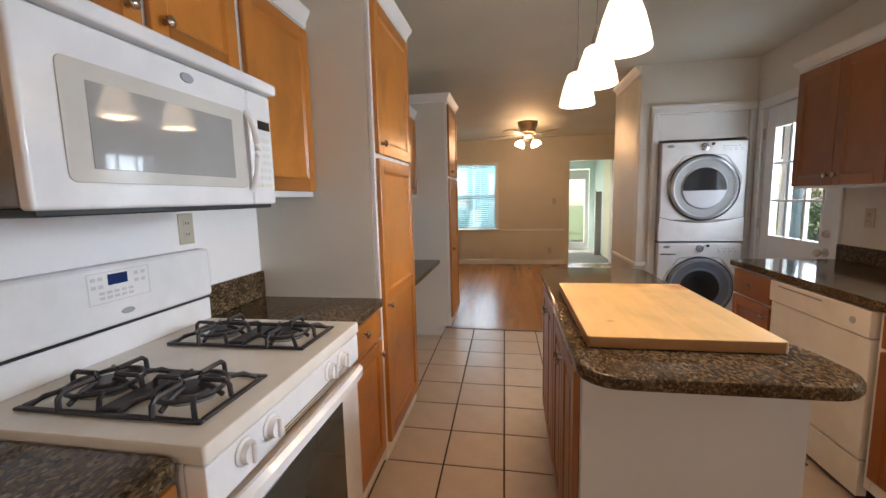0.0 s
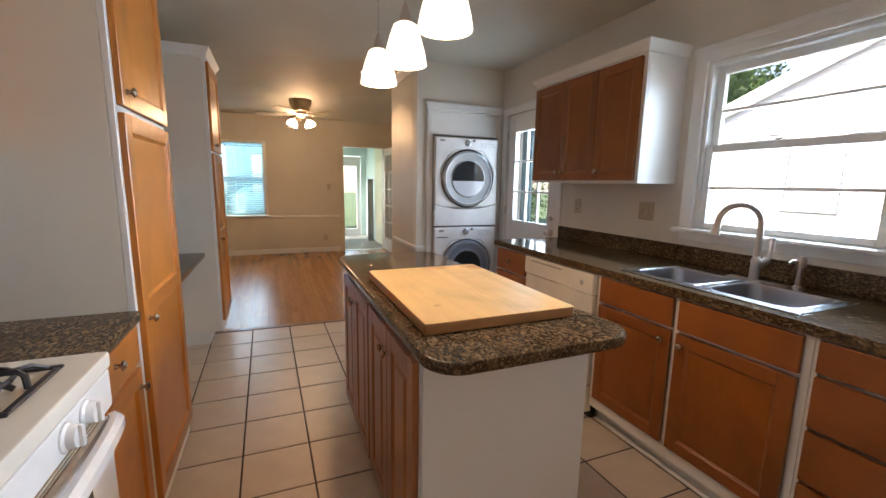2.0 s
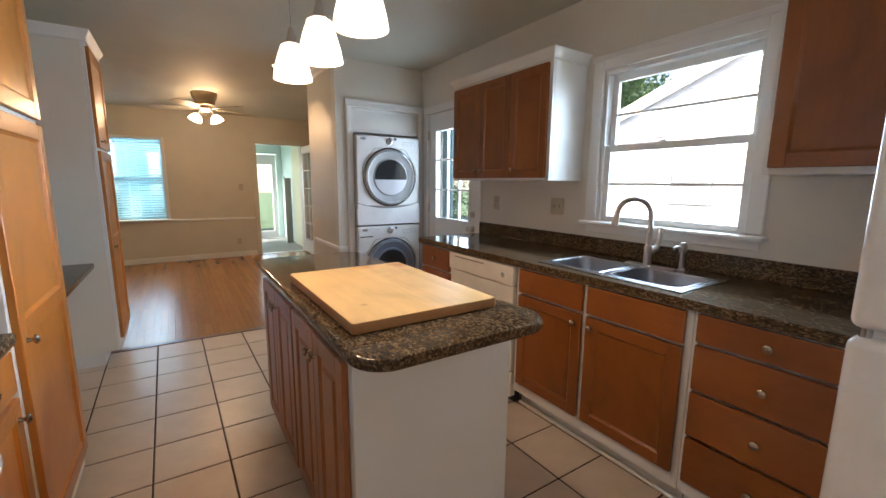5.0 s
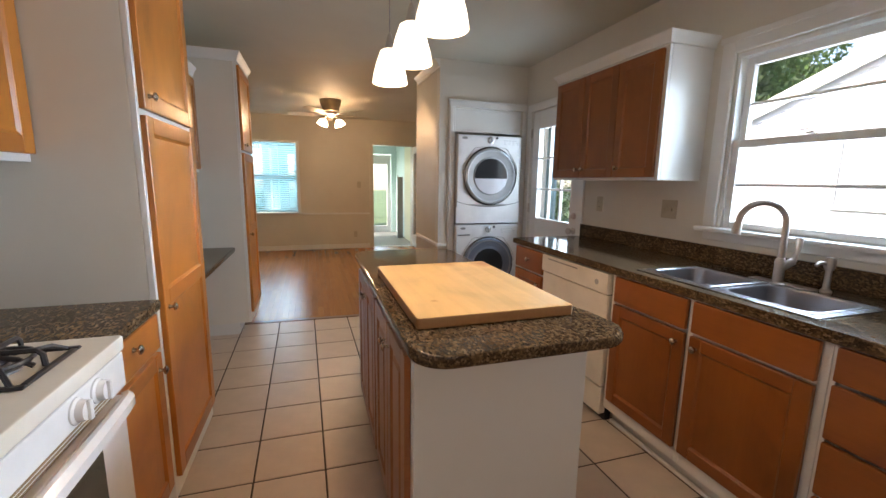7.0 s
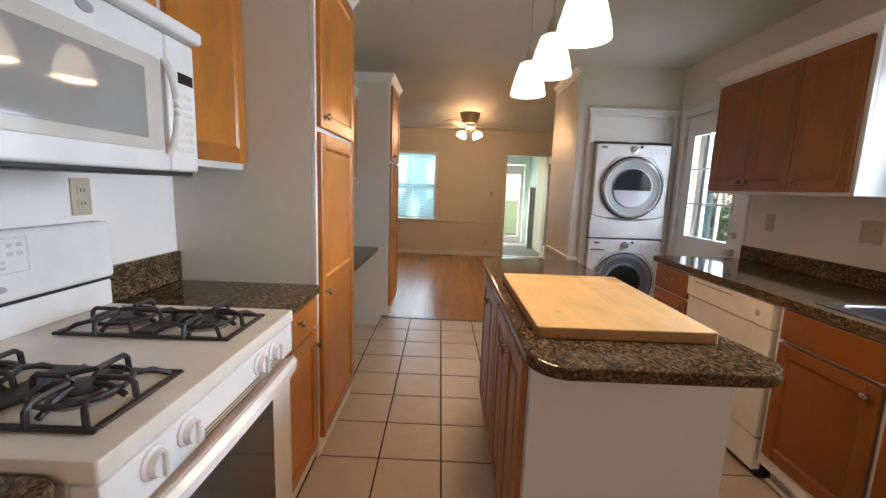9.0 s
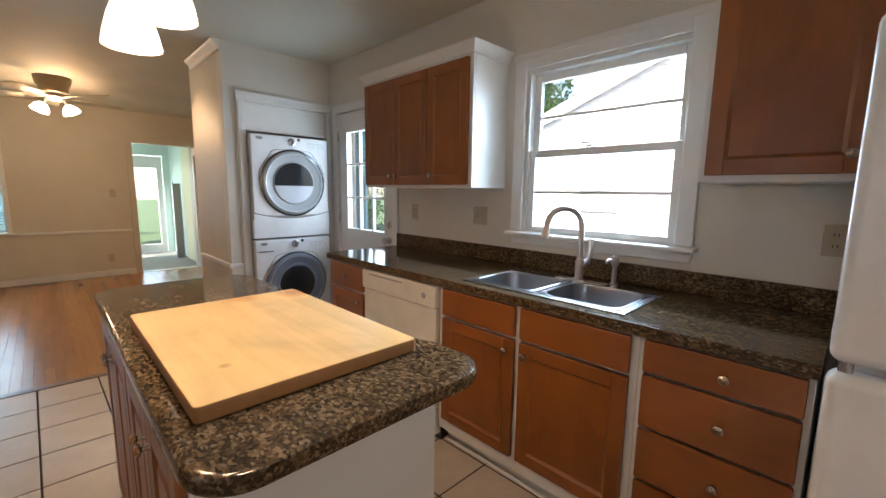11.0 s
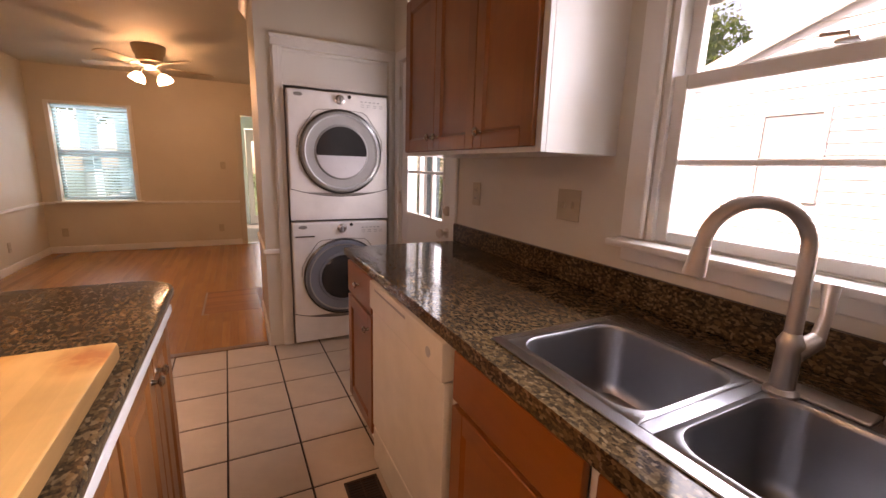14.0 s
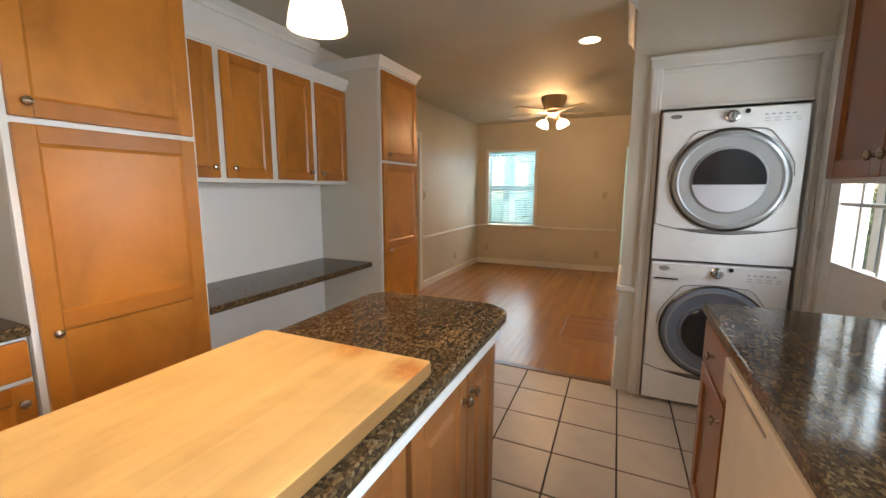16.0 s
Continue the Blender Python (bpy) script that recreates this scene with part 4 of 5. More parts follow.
fc = thing("faucet", (3.09, 2.655, 0.92), "brushed nickel gooseneck pull-down kitchen faucet with a side lever", "faucet")
part("deck_plate", B(3.085, 3.14, 2.545, 2.80, 0.919, 0.925, 0.0025), NICKEL, fc)
part("body", turn(bmesh.new(), (3.075, 2.665, 0.919), [(0.028, 0.0), (0.028, 0.006), (0.02, 0.014), (0.019, 0.09), (0.022, 0.10), (0.016, 0.115), (0.0135, 0.12)], 20), NICKEL, fc)
pts = [(3.075, 2.665, 1.04), (3.082, 2.668, 1.17)]
for i in range(1, 19):
    a = math.pi * i / 18
    k = 0.5 - 0.5 * math.cos(a)
    pts.append((3.082 - 0.145 * k, 2.668 + 0.10 * k, 1.19 + 0.085 * math.sin(a)))
part("spout", tube(bmesh.new(), pts, 0.0135, 16, (0.568, 0.823, 0.0)), NICKEL, fc)
tp = pts[-1]
part("spray_head", tube(bmesh.new(), [tp, (tp[0] - 0.002, tp[1] + 0.003, 1.165), (tp[0] - 0.004, tp[1] + 0.006, 1.135)], [0.014, 0.017, 0.02], 14), NICKEL, fc)
bm = tube(bmesh.new(), [(3.08, 2.66, 1.0), (3.12, 2.645, 1.025)], [0.018, 0.016], 12)
tube(bm, [(3.12, 2.645, 1.025), (3.145, 2.648, 1.07), (3.16, 2.655, 1.122)], [0.012, 0.010, 0.015], 12)
part("lever", bm, NICKEL, fc)
sd = thing("soap_dispenser", (3.145, 2.525, 0.92), "brushed nickel soap dispenser beside the faucet", "soap dispenser")
part("base", turn(bmesh.new(), (3.145, 2.525, 0.9187), [(0.02, 0.0), (0.02, 0.006), (0.012, 0.014), (0.011, 0.09), (0.014, 0.095), (0.014, 0.105)], 16), NICKEL, sd)
part("head", turn(tube(bmesh.new(), [(3.145, 2.525, 1.035), (3.11, 2.54, 1.04), (3.095, 2.545, 1.028)], [0.009, 0.008, 0.007], 10), (3.145, 2.525, 1.01), [(0.013, 0), (0.019, 0.012), (0.019, 0.04), (0.012, 0.052), (0.0, 0.054)], 16), NICKEL, sd)

dw = thing("dishwasher", (2.95, 3.54, 0), "cream-white built-in dishwasher with a recessed grip strip", "dishwasher")
part("tub", B(2.70, 3.24, 3.215, 3.875, 0.10, 0.868), CREAM, dw)
part("door", B(2.652, 2.698, 3.218, 3.872, 0.215, 0.745, 0.006, 2), CREAM, dw)
bm = B(2.640, 2.698, 3.214, 3.876, 0.748, 0.866, 0.008, 2)
cp = part("control_panel", bm, CREAM, dw)
part("grip_slot", B(2.6385, 2.641, 3.48, 3.80, 0.838, 0.846), GREYMETAL, dw)
part("badge", turn(bmesh.new(), (2.6405, 3.30, 0.805), [(0.016, 0), (0.016, -0.002), (0.0, -0.002)], 16, "x"), SILVER, dw)
part("kick_panel", B(2.655, 2.70, 3.218, 3.872, 0.045, 0.205, 0.004), CREAM, dw)
part("toe_plate", B(2.70, 2.74, 3.22, 3.87, 0.0, 0.10), BLACK, dw)

rg = thing("floor_register", (2.58, 3.66, 0.0), "bronze floor heating grille set in the tiles", "floor register", "floor registers")
part("frame", box(box(box(B(2.51, 2.52, 3.485, 3.825, -0.002, 0.005), 2.64, 2.65, 3.485, 3.825, -0.002, 0.005), 2.52, 2.64, 3.485, 3.497, -0.002, 0.005), 2.52, 2.64, 3.813, 3.825, -0.002, 0.005), BRONZE, rg)
part("well", B(2.52, 2.64, 3.497, 3.813, -0.0025, 0.0005), BLACK, rg)
bm = bmesh.new()
for j in range(22):
    box(bm, 2.52, 2.64, 3.503 + j * 0.0143, 3.508 + j * 0.0143, 0.0008, 0.004)
box(bm, 2.577, 2.583, 3.497, 3.813, 0.0008, 0.0045)
tagged(part("slats", bm, BRONZE, rg, round_=False), kind="stuff")


def upper(name, label, xb, xf, y0, y1, z0, z1, doors, knobs, mat, zc=None, bot=0.03, topr=0.03, stile=0.012, group="wall cabinets"):
    """A wall cabinet: doors are y spans; knobs are y places."""
    u = thing(name, ((xb + xf) / 2, (y0 + y1) / 2, z0), label, "cabinet", group)
    s = 1 if xf > xb else -1
    cuts = [(y0, doors[0][0] + 0.003)] + [(a[1] - 0.003, b[0] + 0.003) for a, b in zip(doors, doors[1:])] + [(doors[-1][1] - 0.003, y1)]
    carcass(u, xb, xf, y0, y1, z0, z1, cuts, [(z0, z0 + bot), (z1 - topr, z1)])
    for (a, b), k in zip(doors, knobs):
        framed(u, "door", xf, s, a, b, z0 + bot - 0.006, z1 - topr + 0.006, mat, kn=(k, z0 + bot + 0.05))
    if zc:
        prof = [(0, z1 - 0.008), (0.010, z1 - 0.005), (0.014, z1 + 0.018), (0.032, zc - 0.014), (0.036, zc), (0, zc)]
        line = [(xb, y0), (xf, y0), (xf, y1), (xb, y1)]
        bm = crown(bmesh.new(), line, prof) if s > 0 else crown(bmesh.new(), line, [(-o, z) for o, z in prof])
        part("crown", bm, CARCASS, u)
        part("top", B(*sorted((xb, xf)), y0, y1, z1 + 0.001, zc - 0.002), CARCASS, u)
    return u


upper("wall_cabinet", "shade-toned maple wall cabinet with three doors and a white side", RX - 0.001, 2.972, 3.28, 4.305, 1.369, 2.09, [(3.303, 3.630), (3.634, 3.961), (3.965, 4.293)], [3.585, 3.655, 4.26][0:1] + [3.925, 3.99][0:2], MAPLE_SHADED, 2.142, 0.022)
upper("wall_cabinet", "tall shade-toned maple wall cabinet beside the refrigerator", RX - 0.001, 2.972, 1.30, 2.175, 1.39, 2.30, [(1.33, 1.735), (1.745, 2.155)], [1.70, 1.785], MAPLE_SHADED, 2.36, 0.03)

fr = thing("refrigerator", (2.87, 1.38, 0), "white two-door top-freezer refrigerator with rounded door edges", "refrigerator")
part("cabinet", B(2.535, 3.24, 1.02, 1.745, 0.04, 1.70, 0.01), ENAMEL, fr)
part("lower_door", B(2.45, 2.53, 1.015, 1.765, 0.10, 0.965, 0.025, 4), ENAMEL, fr)
part("freezer_door", B(2.45, 2.53, 1.015, 1.765, 0.99, 1.71, 0.025, 4), ENAMEL, fr)
part("hinge", turn(bmesh.new(), (2.49, 1.735, 0.962), [(0.013, 0), (0.013, 0.032), (0.0, 0.032)], 14), STEEL, fr)
part("grille", B(2.50, 2.54, 1.04, 1.74, 0.01, 0.09), GREYMETAL, fr)

plate_x("light_switch", RX, -1, 4.12, 1.19, 0.07, 0.115, "outlet", "almond outlet plate on the wall above the counter", "outlet")
plate_x("light_switch", RX, -1, 3.467, 1.194, 0.115, 0.115, "switch", "wide almond double switch plate on the wall above the counter", "light switch")
plate_x("outlet", RX - 0.006, -1, 1.80, 1.19, 0.07, 0.115, "outlet", "almond outlet plate on the wall beside the refrigerator", "outlet")

# ---- laundry stack ----


def laundry(name, label, z0, z1, zc, r, dark):
    t = thing(name, (2.856, 5.65, z0), label, name, "laundry machines")
    x0, x1, yf = 2.508, 3.203, 5.29
    part("body", B(x0, x1, yf + 0.03, 6.02, z0, z1, 0.012, 2), ENAMEL, t)
    bm = B(x0 + 0.001, x1 - 0.001, yf + 0.002, yf + 0.03, z0 + 0.192, z1 - 0.002, 0.012, 3)
    part("front_panel", bm, ENAMEL, t)
    # lower panel with a bowed upper seam
    bm = bmesh.new()
    n = 24
    ft, fb, bt, bb = [], [], [], []
    for i in range(n + 1):
        q = i / n
        x = x0 + 0.001 + (x1 - x0 - 0.002) * q
        zt = z0 + 0.220 - 0.052 * (1 - (2 * q - 1) ** 2)
        ft.append(bm.verts.new((x, yf - 0.001, zt)))
        fb.append(bm.verts.new((x, yf - 0.001, z0 + 0.004)))
        bt.append(bm.verts.new((x, yf + 0.03, zt)))
        bb.append(bm.verts.new((x, yf + 0.03, z0 + 0.004)))
    for i in range(n):
        bm.faces.new((fb[i], fb[i + 1], ft[i + 1], ft[i]))
        bm.faces.new((ft[i], ft[i + 1], bt[i + 1], bt[i]))
        bm.faces.new((bb[i + 1], bb[i], fb[i], fb[i + 1])[::-1])
    part("lower_panel", bm, ENAMEL, t)
    part("seam", tube(bmesh.new(), [(x0 + 0.004 + (x1 - x0 - 0.008) * i / 16, yf + 0.0005, z0 + 0.2215 - 0.052 * (1 - (i / 8 - 1) ** 2)) for i in range(17)], 0.0026, 6), BLACK, t)
    part("seam_back", B(x0 + 0.004, x1 - 0.004, yf + 0.012, yf + 0.029, z0 + 0.165, z0 + 0.21), GREYMETAL, t)
    cx = 2.862
    door = part("door", turn(bmesh.new(), (cx, yf, zc), [(r, 0.002), (r, -0.010), (r - 0.008, -0.022), (r - 0.022, -0.026), (r - 0.034, -0.020), (r - 0.090, -0.014), (r - 0.096, -0.0195), (0.0, -0.0195)], 64, "y"), SLATE if dark else RING, t, "silver round porthole door")
    part("rim", turn(bmesh.new(), (cx, yf, zc), [(r + 0.012, 0.001), (r + 0.012, -0.008), (r + 0.0005, -0.011), (r + 0.0005, 0.001)], 64, "y"), DARKRING, door)
    part("inner_rim", turn(bmesh.new(), (cx, yf, zc), [(r - 0.022, -0.0255), (r - 0.024, -0.029), (r - 0.034, -0.024), (r - 0.033, -0.0195), (r - 0.022, -0.0255)], 64, "y"), SILVER, door)
    if dark:
        part("window", turn(bmesh.new(), (cx, yf - 0.0205, zc), [(0.165, 0.0), (0.16, -0.004), (0.12, -0.012), (0.0, -0.02)], 40, "y"), DARKGLASS, door)
    else:
        def half(za, zb, rr, yy, name, mat):
            bm = bmesh.new()
            ps = []
            m = 40
            for i in range(m):
                a = 2 * math.pi * i / m
                ps.append((cx + rr * math.cos(a), max(za, min(zb, zc + 0.0 + rr * math.sin(a)))))
            f = [bm.verts.new((x, yf - yy, z)) for x, z in ps]
            b = [bm.verts.new((x, yf - yy + 0.004, z)) for x, z in ps]
            bm.faces.new(f)
            bm.faces.new(list(reversed(b)))
            for i in range(m):
                bm.faces.new((f[i], f[(i + 1) % m], b[(i + 1) % m], b[i]))
            bmesh.ops.remove_doubles(bm, verts=bm.verts, dist=1e-5)
            part(name, bm, mat, door, round_=False)
        half(zc - 0.022, zc + 1, 0.175, 0.024, "window", DARKGLASS)
        half(zc - 1, zc - 0.024, 0.176, 0.0245, "lower_cover", plain("pale_silver", (0.55, 0.56, 0.60), 0.3, 0.1))
    # raised line round the door top: short sloping shoulders and a flat, slightly bowed top
    hood = [(-0.298, 0.02), (-0.292, 0.09), (-0.262, 0.15), (-0.182, 0.262), (-0.155, 0.277), (0.0, 0.289), (0.155, 0.277), (0.182, 0.262), (0.262, 0.15), (0.292, 0.09), (0.298, 0.02)]
    part("shield_line", tube(bmesh.new(), [(cx + u, yf - 0.0005, zc + v + (r - 0.275) * 0.8) for u, v in hood], 0.0030, 6), GREYMETAL, t)
    bm = turn(bmesh.new(), (cx - 0.005, yf, z1 - 0.05), [(0.034, 0.0), (0.034, -0.003), (0.026, -0.005), (0.022, -0.024), (0.019, -0.028), (0.0, -0.028)], 24, "y")
    part("dial", bm, CHROME, t)
    part("pointer", B(cx - 0.010, cx - 0.001, yf - 0.034, yf - 0.026, z1 - 0.074, z1 - 0.032, 0.003), SILVER, t)
    part("button", turn(bmesh.new(), (cx + 0.062, yf, z1 - 0.026), [(0.013, 0.0), (0.012, -0.005), (0.0, -0.005)], 16, "y"), BLACK, t)
    bm = turn(bmesh.new(), (0, 0, 0), [(0.030, 0.0), (0.028, -0.002), (0.0, -0.0025)], 20, "y")
    bmesh.ops.scale(bm, verts=bm.verts, vec=(1, 1, 0.42))
    bmesh.ops.translate(bm, verts=bm.verts, vec=(x0 + 0.075, yf, z1 - 0.036))
    part("badge", bm, GREYMETAL, t)
    for i in range(4):
        for j in range(2):
            part("print_mark", B(cx + 0.14 + i * 0.045, cx + 0.165 + i * 0.045, yf - 0.0008, yf + 0.001, z1 - 0.085 + j * 0.014, z1 - 0.082 + j * 0.014), SILVER, t, round_=False)
    for i in range(5):
        part("indicator", B(cx + 0.14 + i * 0.03, cx + 0.155 + i * 0.03, yf - 0.0015, yf + 0.001, z1 - 0.052, z1 - 0.046), SILVER, t)
    return t


wa = laundry("washer", "white front-loading washing machine with a grey porthole door", 0.022, 0.912, 0.50, 0.275, True)
part("drawer_grip", B(2.53, 2.66, 5.286, 5.292, 0.806, 0.814), BLACK, wa)
dr = laundry("dryer", "white front-loading dryer stacked on the washing machine", 0.924, 1.803, 1.40, 0.278, False)
for x in (2.56, 3.15):
    for y in (5.36, 5.95):
        part("foot", turn(bmesh.new(), (x, y, 0.0), [(0.02, 0.0), (0.02, 0.0225)], 12), BLACK, wa)

# ---- island ----
IX0, IX1, IY0, IY1 = 1.402, 1.945, 2.535, 3.80
isl = thing("kitchen_island", (1.69, 3.15, 0), "white-painted kitchen island with cherry-stained cabinet doors on its long sides", "kitchen island")
part("body", B(IX0 + 0.02, IX1 - 0.02, IY0, IY1, 0.085, 0.872), PANELGREY, isl)
part("plinth", B(IX0 + 0.045, IX1 - 0.045, IY0 + 0.001, IY1 - 0.001, 0.0, 0.085), PANELGREY, isl)
part("end_panel", B(IX0 + 0.001, 1.990, IY0 - 0.018, IY0 - 0.0005, 0.004, 0.872, 0.0015), PANELGREY, isl)
part("top_strip", B(IX1 + 0.0005, IX1 + 0.034, IY0 + 0.001, IY1, 0.846, 0.872, 0.002), CARCASS, isl)
for s, xf in ((-1, IX0), (1, IX1)):
    bm = bmesh.new()
    xa, xb = sorted((xf, xf - s * 0.02))
    box(bm, xa, xb, IY0, IY0 + 0.02, 0.085, 0.872, 0.001)
    box(bm, xa, xb, IY1 - 0.03, IY1, 0.085, 0.872, 0.001)
    box(bm, xa, xb, IY0 + 0.02, IY1 - 0.03, 0.835, 0.872, 0.001)
    box(bm, xa, xb, IY0 + 0.02, IY1 - 0.03, 0.085, 0.125, 0.001)
    box(bm, xa, xb, 3.14, 3.17, 0.125, 0.835, 0.001)
    part("face_frame", bm, PANELGREY, isl)
    for a, b, k in ((2.548, 2.840, 2.815), (2.846, 3.140, 2.871), (3.168, 3.475, 3.45), (3.481, 3.785, 3.506)) if s < 0 else ((2.562, 2.858, 2.83), (2.864, 3.165, 2.892), (3.190, 3.516, 3.487), (3.524, 3.785, 3.553)):
        framed(isl, "door", xf, s, a, b, 0.115, 0.842, CHERRY, 0.058, kn=(k, 0.765), raised=True)
tp = thing("island_top", (1.69, 3.13, 0.874), "brown speckled granite island top with rounded corners", "countertop", "granite countertops")
part("slab", slab_round(bmesh.new(), 1.372, 1.982, 2.36, 3.97, 0.874, 0.914, (0.10, 0.11, 0.12, 0.10), 0.012, 0.066), GRANITE, tp)
nt = BOARD.node_tree
bs = nt.nodes["Principled BSDF"]
src = bs.inputs["Base Color"].links[0].from_socket
tc = nt.nodes.new("ShaderNodeTexCoord")
sx = nt.nodes.new("ShaderNodeSeparateXYZ")
nt.links.new(tc.outputs["Object"], sx.inputs[0])
wn2 = nt.nodes.new("ShaderNodeTexWhiteNoise")
wn2.noise_dimensions = "1D"
nt.links.new(maths(nt, "FLOOR", maths(nt, "MULTIPLY", sx.outputs[0], 22.0)), wn2.inputs["W"])
col = mix(nt, src, ramp(nt, wn2.outputs["Value"], [(0.0, (0.91, 0.89, 0.85)), (1.0, (1.0, 1.0, 1.0))]), 1.0, "MULTIPLY")
for cx, cy, rad, tint in ((0.23, 0.315, 0.075, (0.60, 0.28, 0.10)), (0.05, 0.375, 0.09, (0.72, 0.45, 0.22)), (-0.17, -0.22, 0.018, (0.55, 0.35, 0.18))):
    ds = nt.nodes.new("ShaderNodeVectorMath")
    ds.operation = "DISTANCE"
    nt.links.new(tc.outputs["Object"], ds.inputs[0])
    ds.inputs[1].default_value = (cx, cy, 0.03)
    f = maths(nt, "SUBTRACT", 1.0, maths(nt, "DIVIDE", ds.outputs["Value"], rad))
    f = maths(nt, "MULTIPLY", maths(nt, "MAXIMUM", f, 0.0), maths(nt, "MULTIPLY", noise_tex(nt, tc.outputs["Object"], 22, 4, 0.6, 1.5), 2.2))
    f = maths(nt, "MINIMUM", f, 0.85)
    col = mix(nt, col, mix(nt, col, tint, 1.0, "MULTIPLY"), f)
nt.links.new(col, bs.inputs["Base Color"])
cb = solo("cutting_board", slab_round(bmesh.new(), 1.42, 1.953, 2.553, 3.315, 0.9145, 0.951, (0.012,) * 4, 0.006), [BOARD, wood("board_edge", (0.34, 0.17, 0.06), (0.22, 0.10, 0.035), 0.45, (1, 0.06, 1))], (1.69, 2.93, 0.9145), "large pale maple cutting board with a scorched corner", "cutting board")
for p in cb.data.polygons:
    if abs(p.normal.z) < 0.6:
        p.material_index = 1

# ---- left-hand run ----
def left_base(y0, y1, name_label):
    u = thing("base_cabinet", (0.3, (y0 + y1) / 2, 0), name_label, "cabinet", "base cabinets")
    carcass(u, 0.002, 0.58, y0, y1, 0.10, 0.873, [(y0, y0 + 0.03), (y1 - 0.012, y1)], [(0.10, 0.18), (0.855, 0.873), (0.715, 0.738)], (0.53, 0.10, CARCASS))
    drawer_front(u, 0.58, 1, y0 + 0.02, y1 - 0.006, 0.735, 0.862, ORANGE_H, ((y0 + y1) / 2 - 0.03, 0.815))
    framed(u, "door", 0.58, 1, y0 + 0.02, y1 - 0.006, 0.175, 0.718, ORANGE, kn=(y1 - 0.04, 0.66))
    return u


left_base(2.705, 3.103, "narrow honey-maple base cabinet between the range and the pantry")
left_base(1.30, 1.935, "honey-maple base cabinet on the near side of the range")
for a, b, lab in ((2.70, 3.105, "short granite counter between range and pantry with a low splashback"), (0.60, 1.934, "granite counter on the near side of the range")):
    c = thing("countertop", (0.3, (a + b) / 2, 0.874), lab, "countertop", "granite countertops")
    part("slab", slab_round(bmesh.new(), 0.001, 0.612, a, b, 0.874, 0.914, (0.004, 0.03 if a > 2 else 0.004, 0.004 if a > 2 else 0.03, 0.004), 0.01), GRANITE, c)
    part("splashback", B(0.001, 0.022, a + 0.002, b - 0.002, 0.9145, 1.04, 0.003), GRANITE, c)

rn = thing("gas_range", (0.33, 2.31, 0), "white freestanding gas range with black cast-iron grates", "gas range")
RY0, RY1 = 1.940, 2.694
part("body", B(0.02, 0.60, RY0 + 0.004, RY1 - 0.004, 0.06, 0.888), ENAMEL, rn)
bm = slab_round(bmesh.new(), 0.05, 0.652, RY0, RY1, 0.89, 0.93, (0.006, 0.008, 0.008, 0.006), 0.006)
part("cooktop", bm, CREAM, rn)
part("control_panel", B(0.601, 0.648, RY0 + 0.003, RY1 - 0.003, 0.79, 0.886, 0.006, 2), ENAMEL, rn)
part("backguard", B(0.015, 0.075, RY0, RY1, 1.022, 1.20, 0.014, 3), ENAMEL, rn)
part("backguard_base", B(0.015, 0.062, RY0 + 0.004, RY1 - 0.004, 0.93, 1.012, 0.004), ENAMEL, rn)
part("backguard_slot", B(0.02, 0.058, RY0 + 0.01, RY1 - 0.01, 1.012, 1.022), BLACK, rn)
cl = part("clock_panel", B(0.0745, 0.0765, 2.235, 2.425, 1.095, 1.183, 0.001), ENAMEL, rn)
part("frame_line", box(box(box(B(0.0766, 0.0772, 2.235, 2.425, 1.181, 1.183), 0.0766, 0.0772, 2.235, 2.425, 1.095, 1.097), 0.0766, 0.0772, 2.235, 2.237, 1.097, 1.181), 0.0766, 0.0772, 2.423, 2.425, 1.097, 1.181), PALEKEY, cl)
part("display", B(0.0765, 0.078, 2.293, 2.353, 1.143, 1.174, 0.0005), LCD, cl)
for i in range(5):
    for j in range(2):
        part("key", B(0.0765, 0.0775, 2.265 + i * 0.022, 2.28 + i * 0.022, 1.106 + j * 0.014, 1.114 + j * 0.014), PALEKEY, cl)
for i in range(4):
    yy = (2.245, 2.265, 2.375, 2.398)[i]
    for j in range(2):
        part("key", B(0.0765, 0.0775, yy, yy + 0.013, 1.138 + j * 0.022, 1.148 + j * 0.022), PALEKEY, cl)
bm = turn(bmesh.new(), (0, 0, 0), [(0.022, 0), (0.02, 0.003), (0.0, 0.003)], 20, "x")
bmesh.ops.scale(bm, verts=bm.verts, vec=(1, 1, 0.42))
bmesh.ops.translate(bm, verts=bm.verts, vec=(0.075, 2.345, 1.058))
part("badge", bm, SILVER, rn)
for y in (2.048, 2.142, 2.450, 2.540):
    k = part("control_knob", turn(bmesh.new(), (0.648, y, 0.850), [(0.029, 0), (0.029, 0.004), (0.024, 0.008), (0.022, 0.022), (0.0, 0.023)], 22, "x"), ENAMEL, rn)
    part("grip", B(0.668, 0.680, y - 0.005, y + 0.005, 0.827, 0.873, 0.003), ENAMEL, k)
bm = B(0.602, 0.640, RY0 + 0.005, RY1 - 0.005, 0.235, 0.765, 0.006, 2)
od = part("oven_door", bm, ENAMEL, rn)
part("door_glass", B(0.6395, 0.643, 2.09, 2.545, 0.33, 0.70, 0.001), plain("oven_glass", (0.05, 0.055, 0.045), 0.08), od)
pts = []
for i in range(17):
    q = i / 16
    pts.append((0.655 + 0.045 * math.sin(math.pi * q) ** 0.5, RY0 + 0.02 + (RY1 - RY0 - 0.04) * q, 0.765 + 0.035 * math.sin(math.pi * q) ** 0.6))
bm = bmesh.new()
hr = []
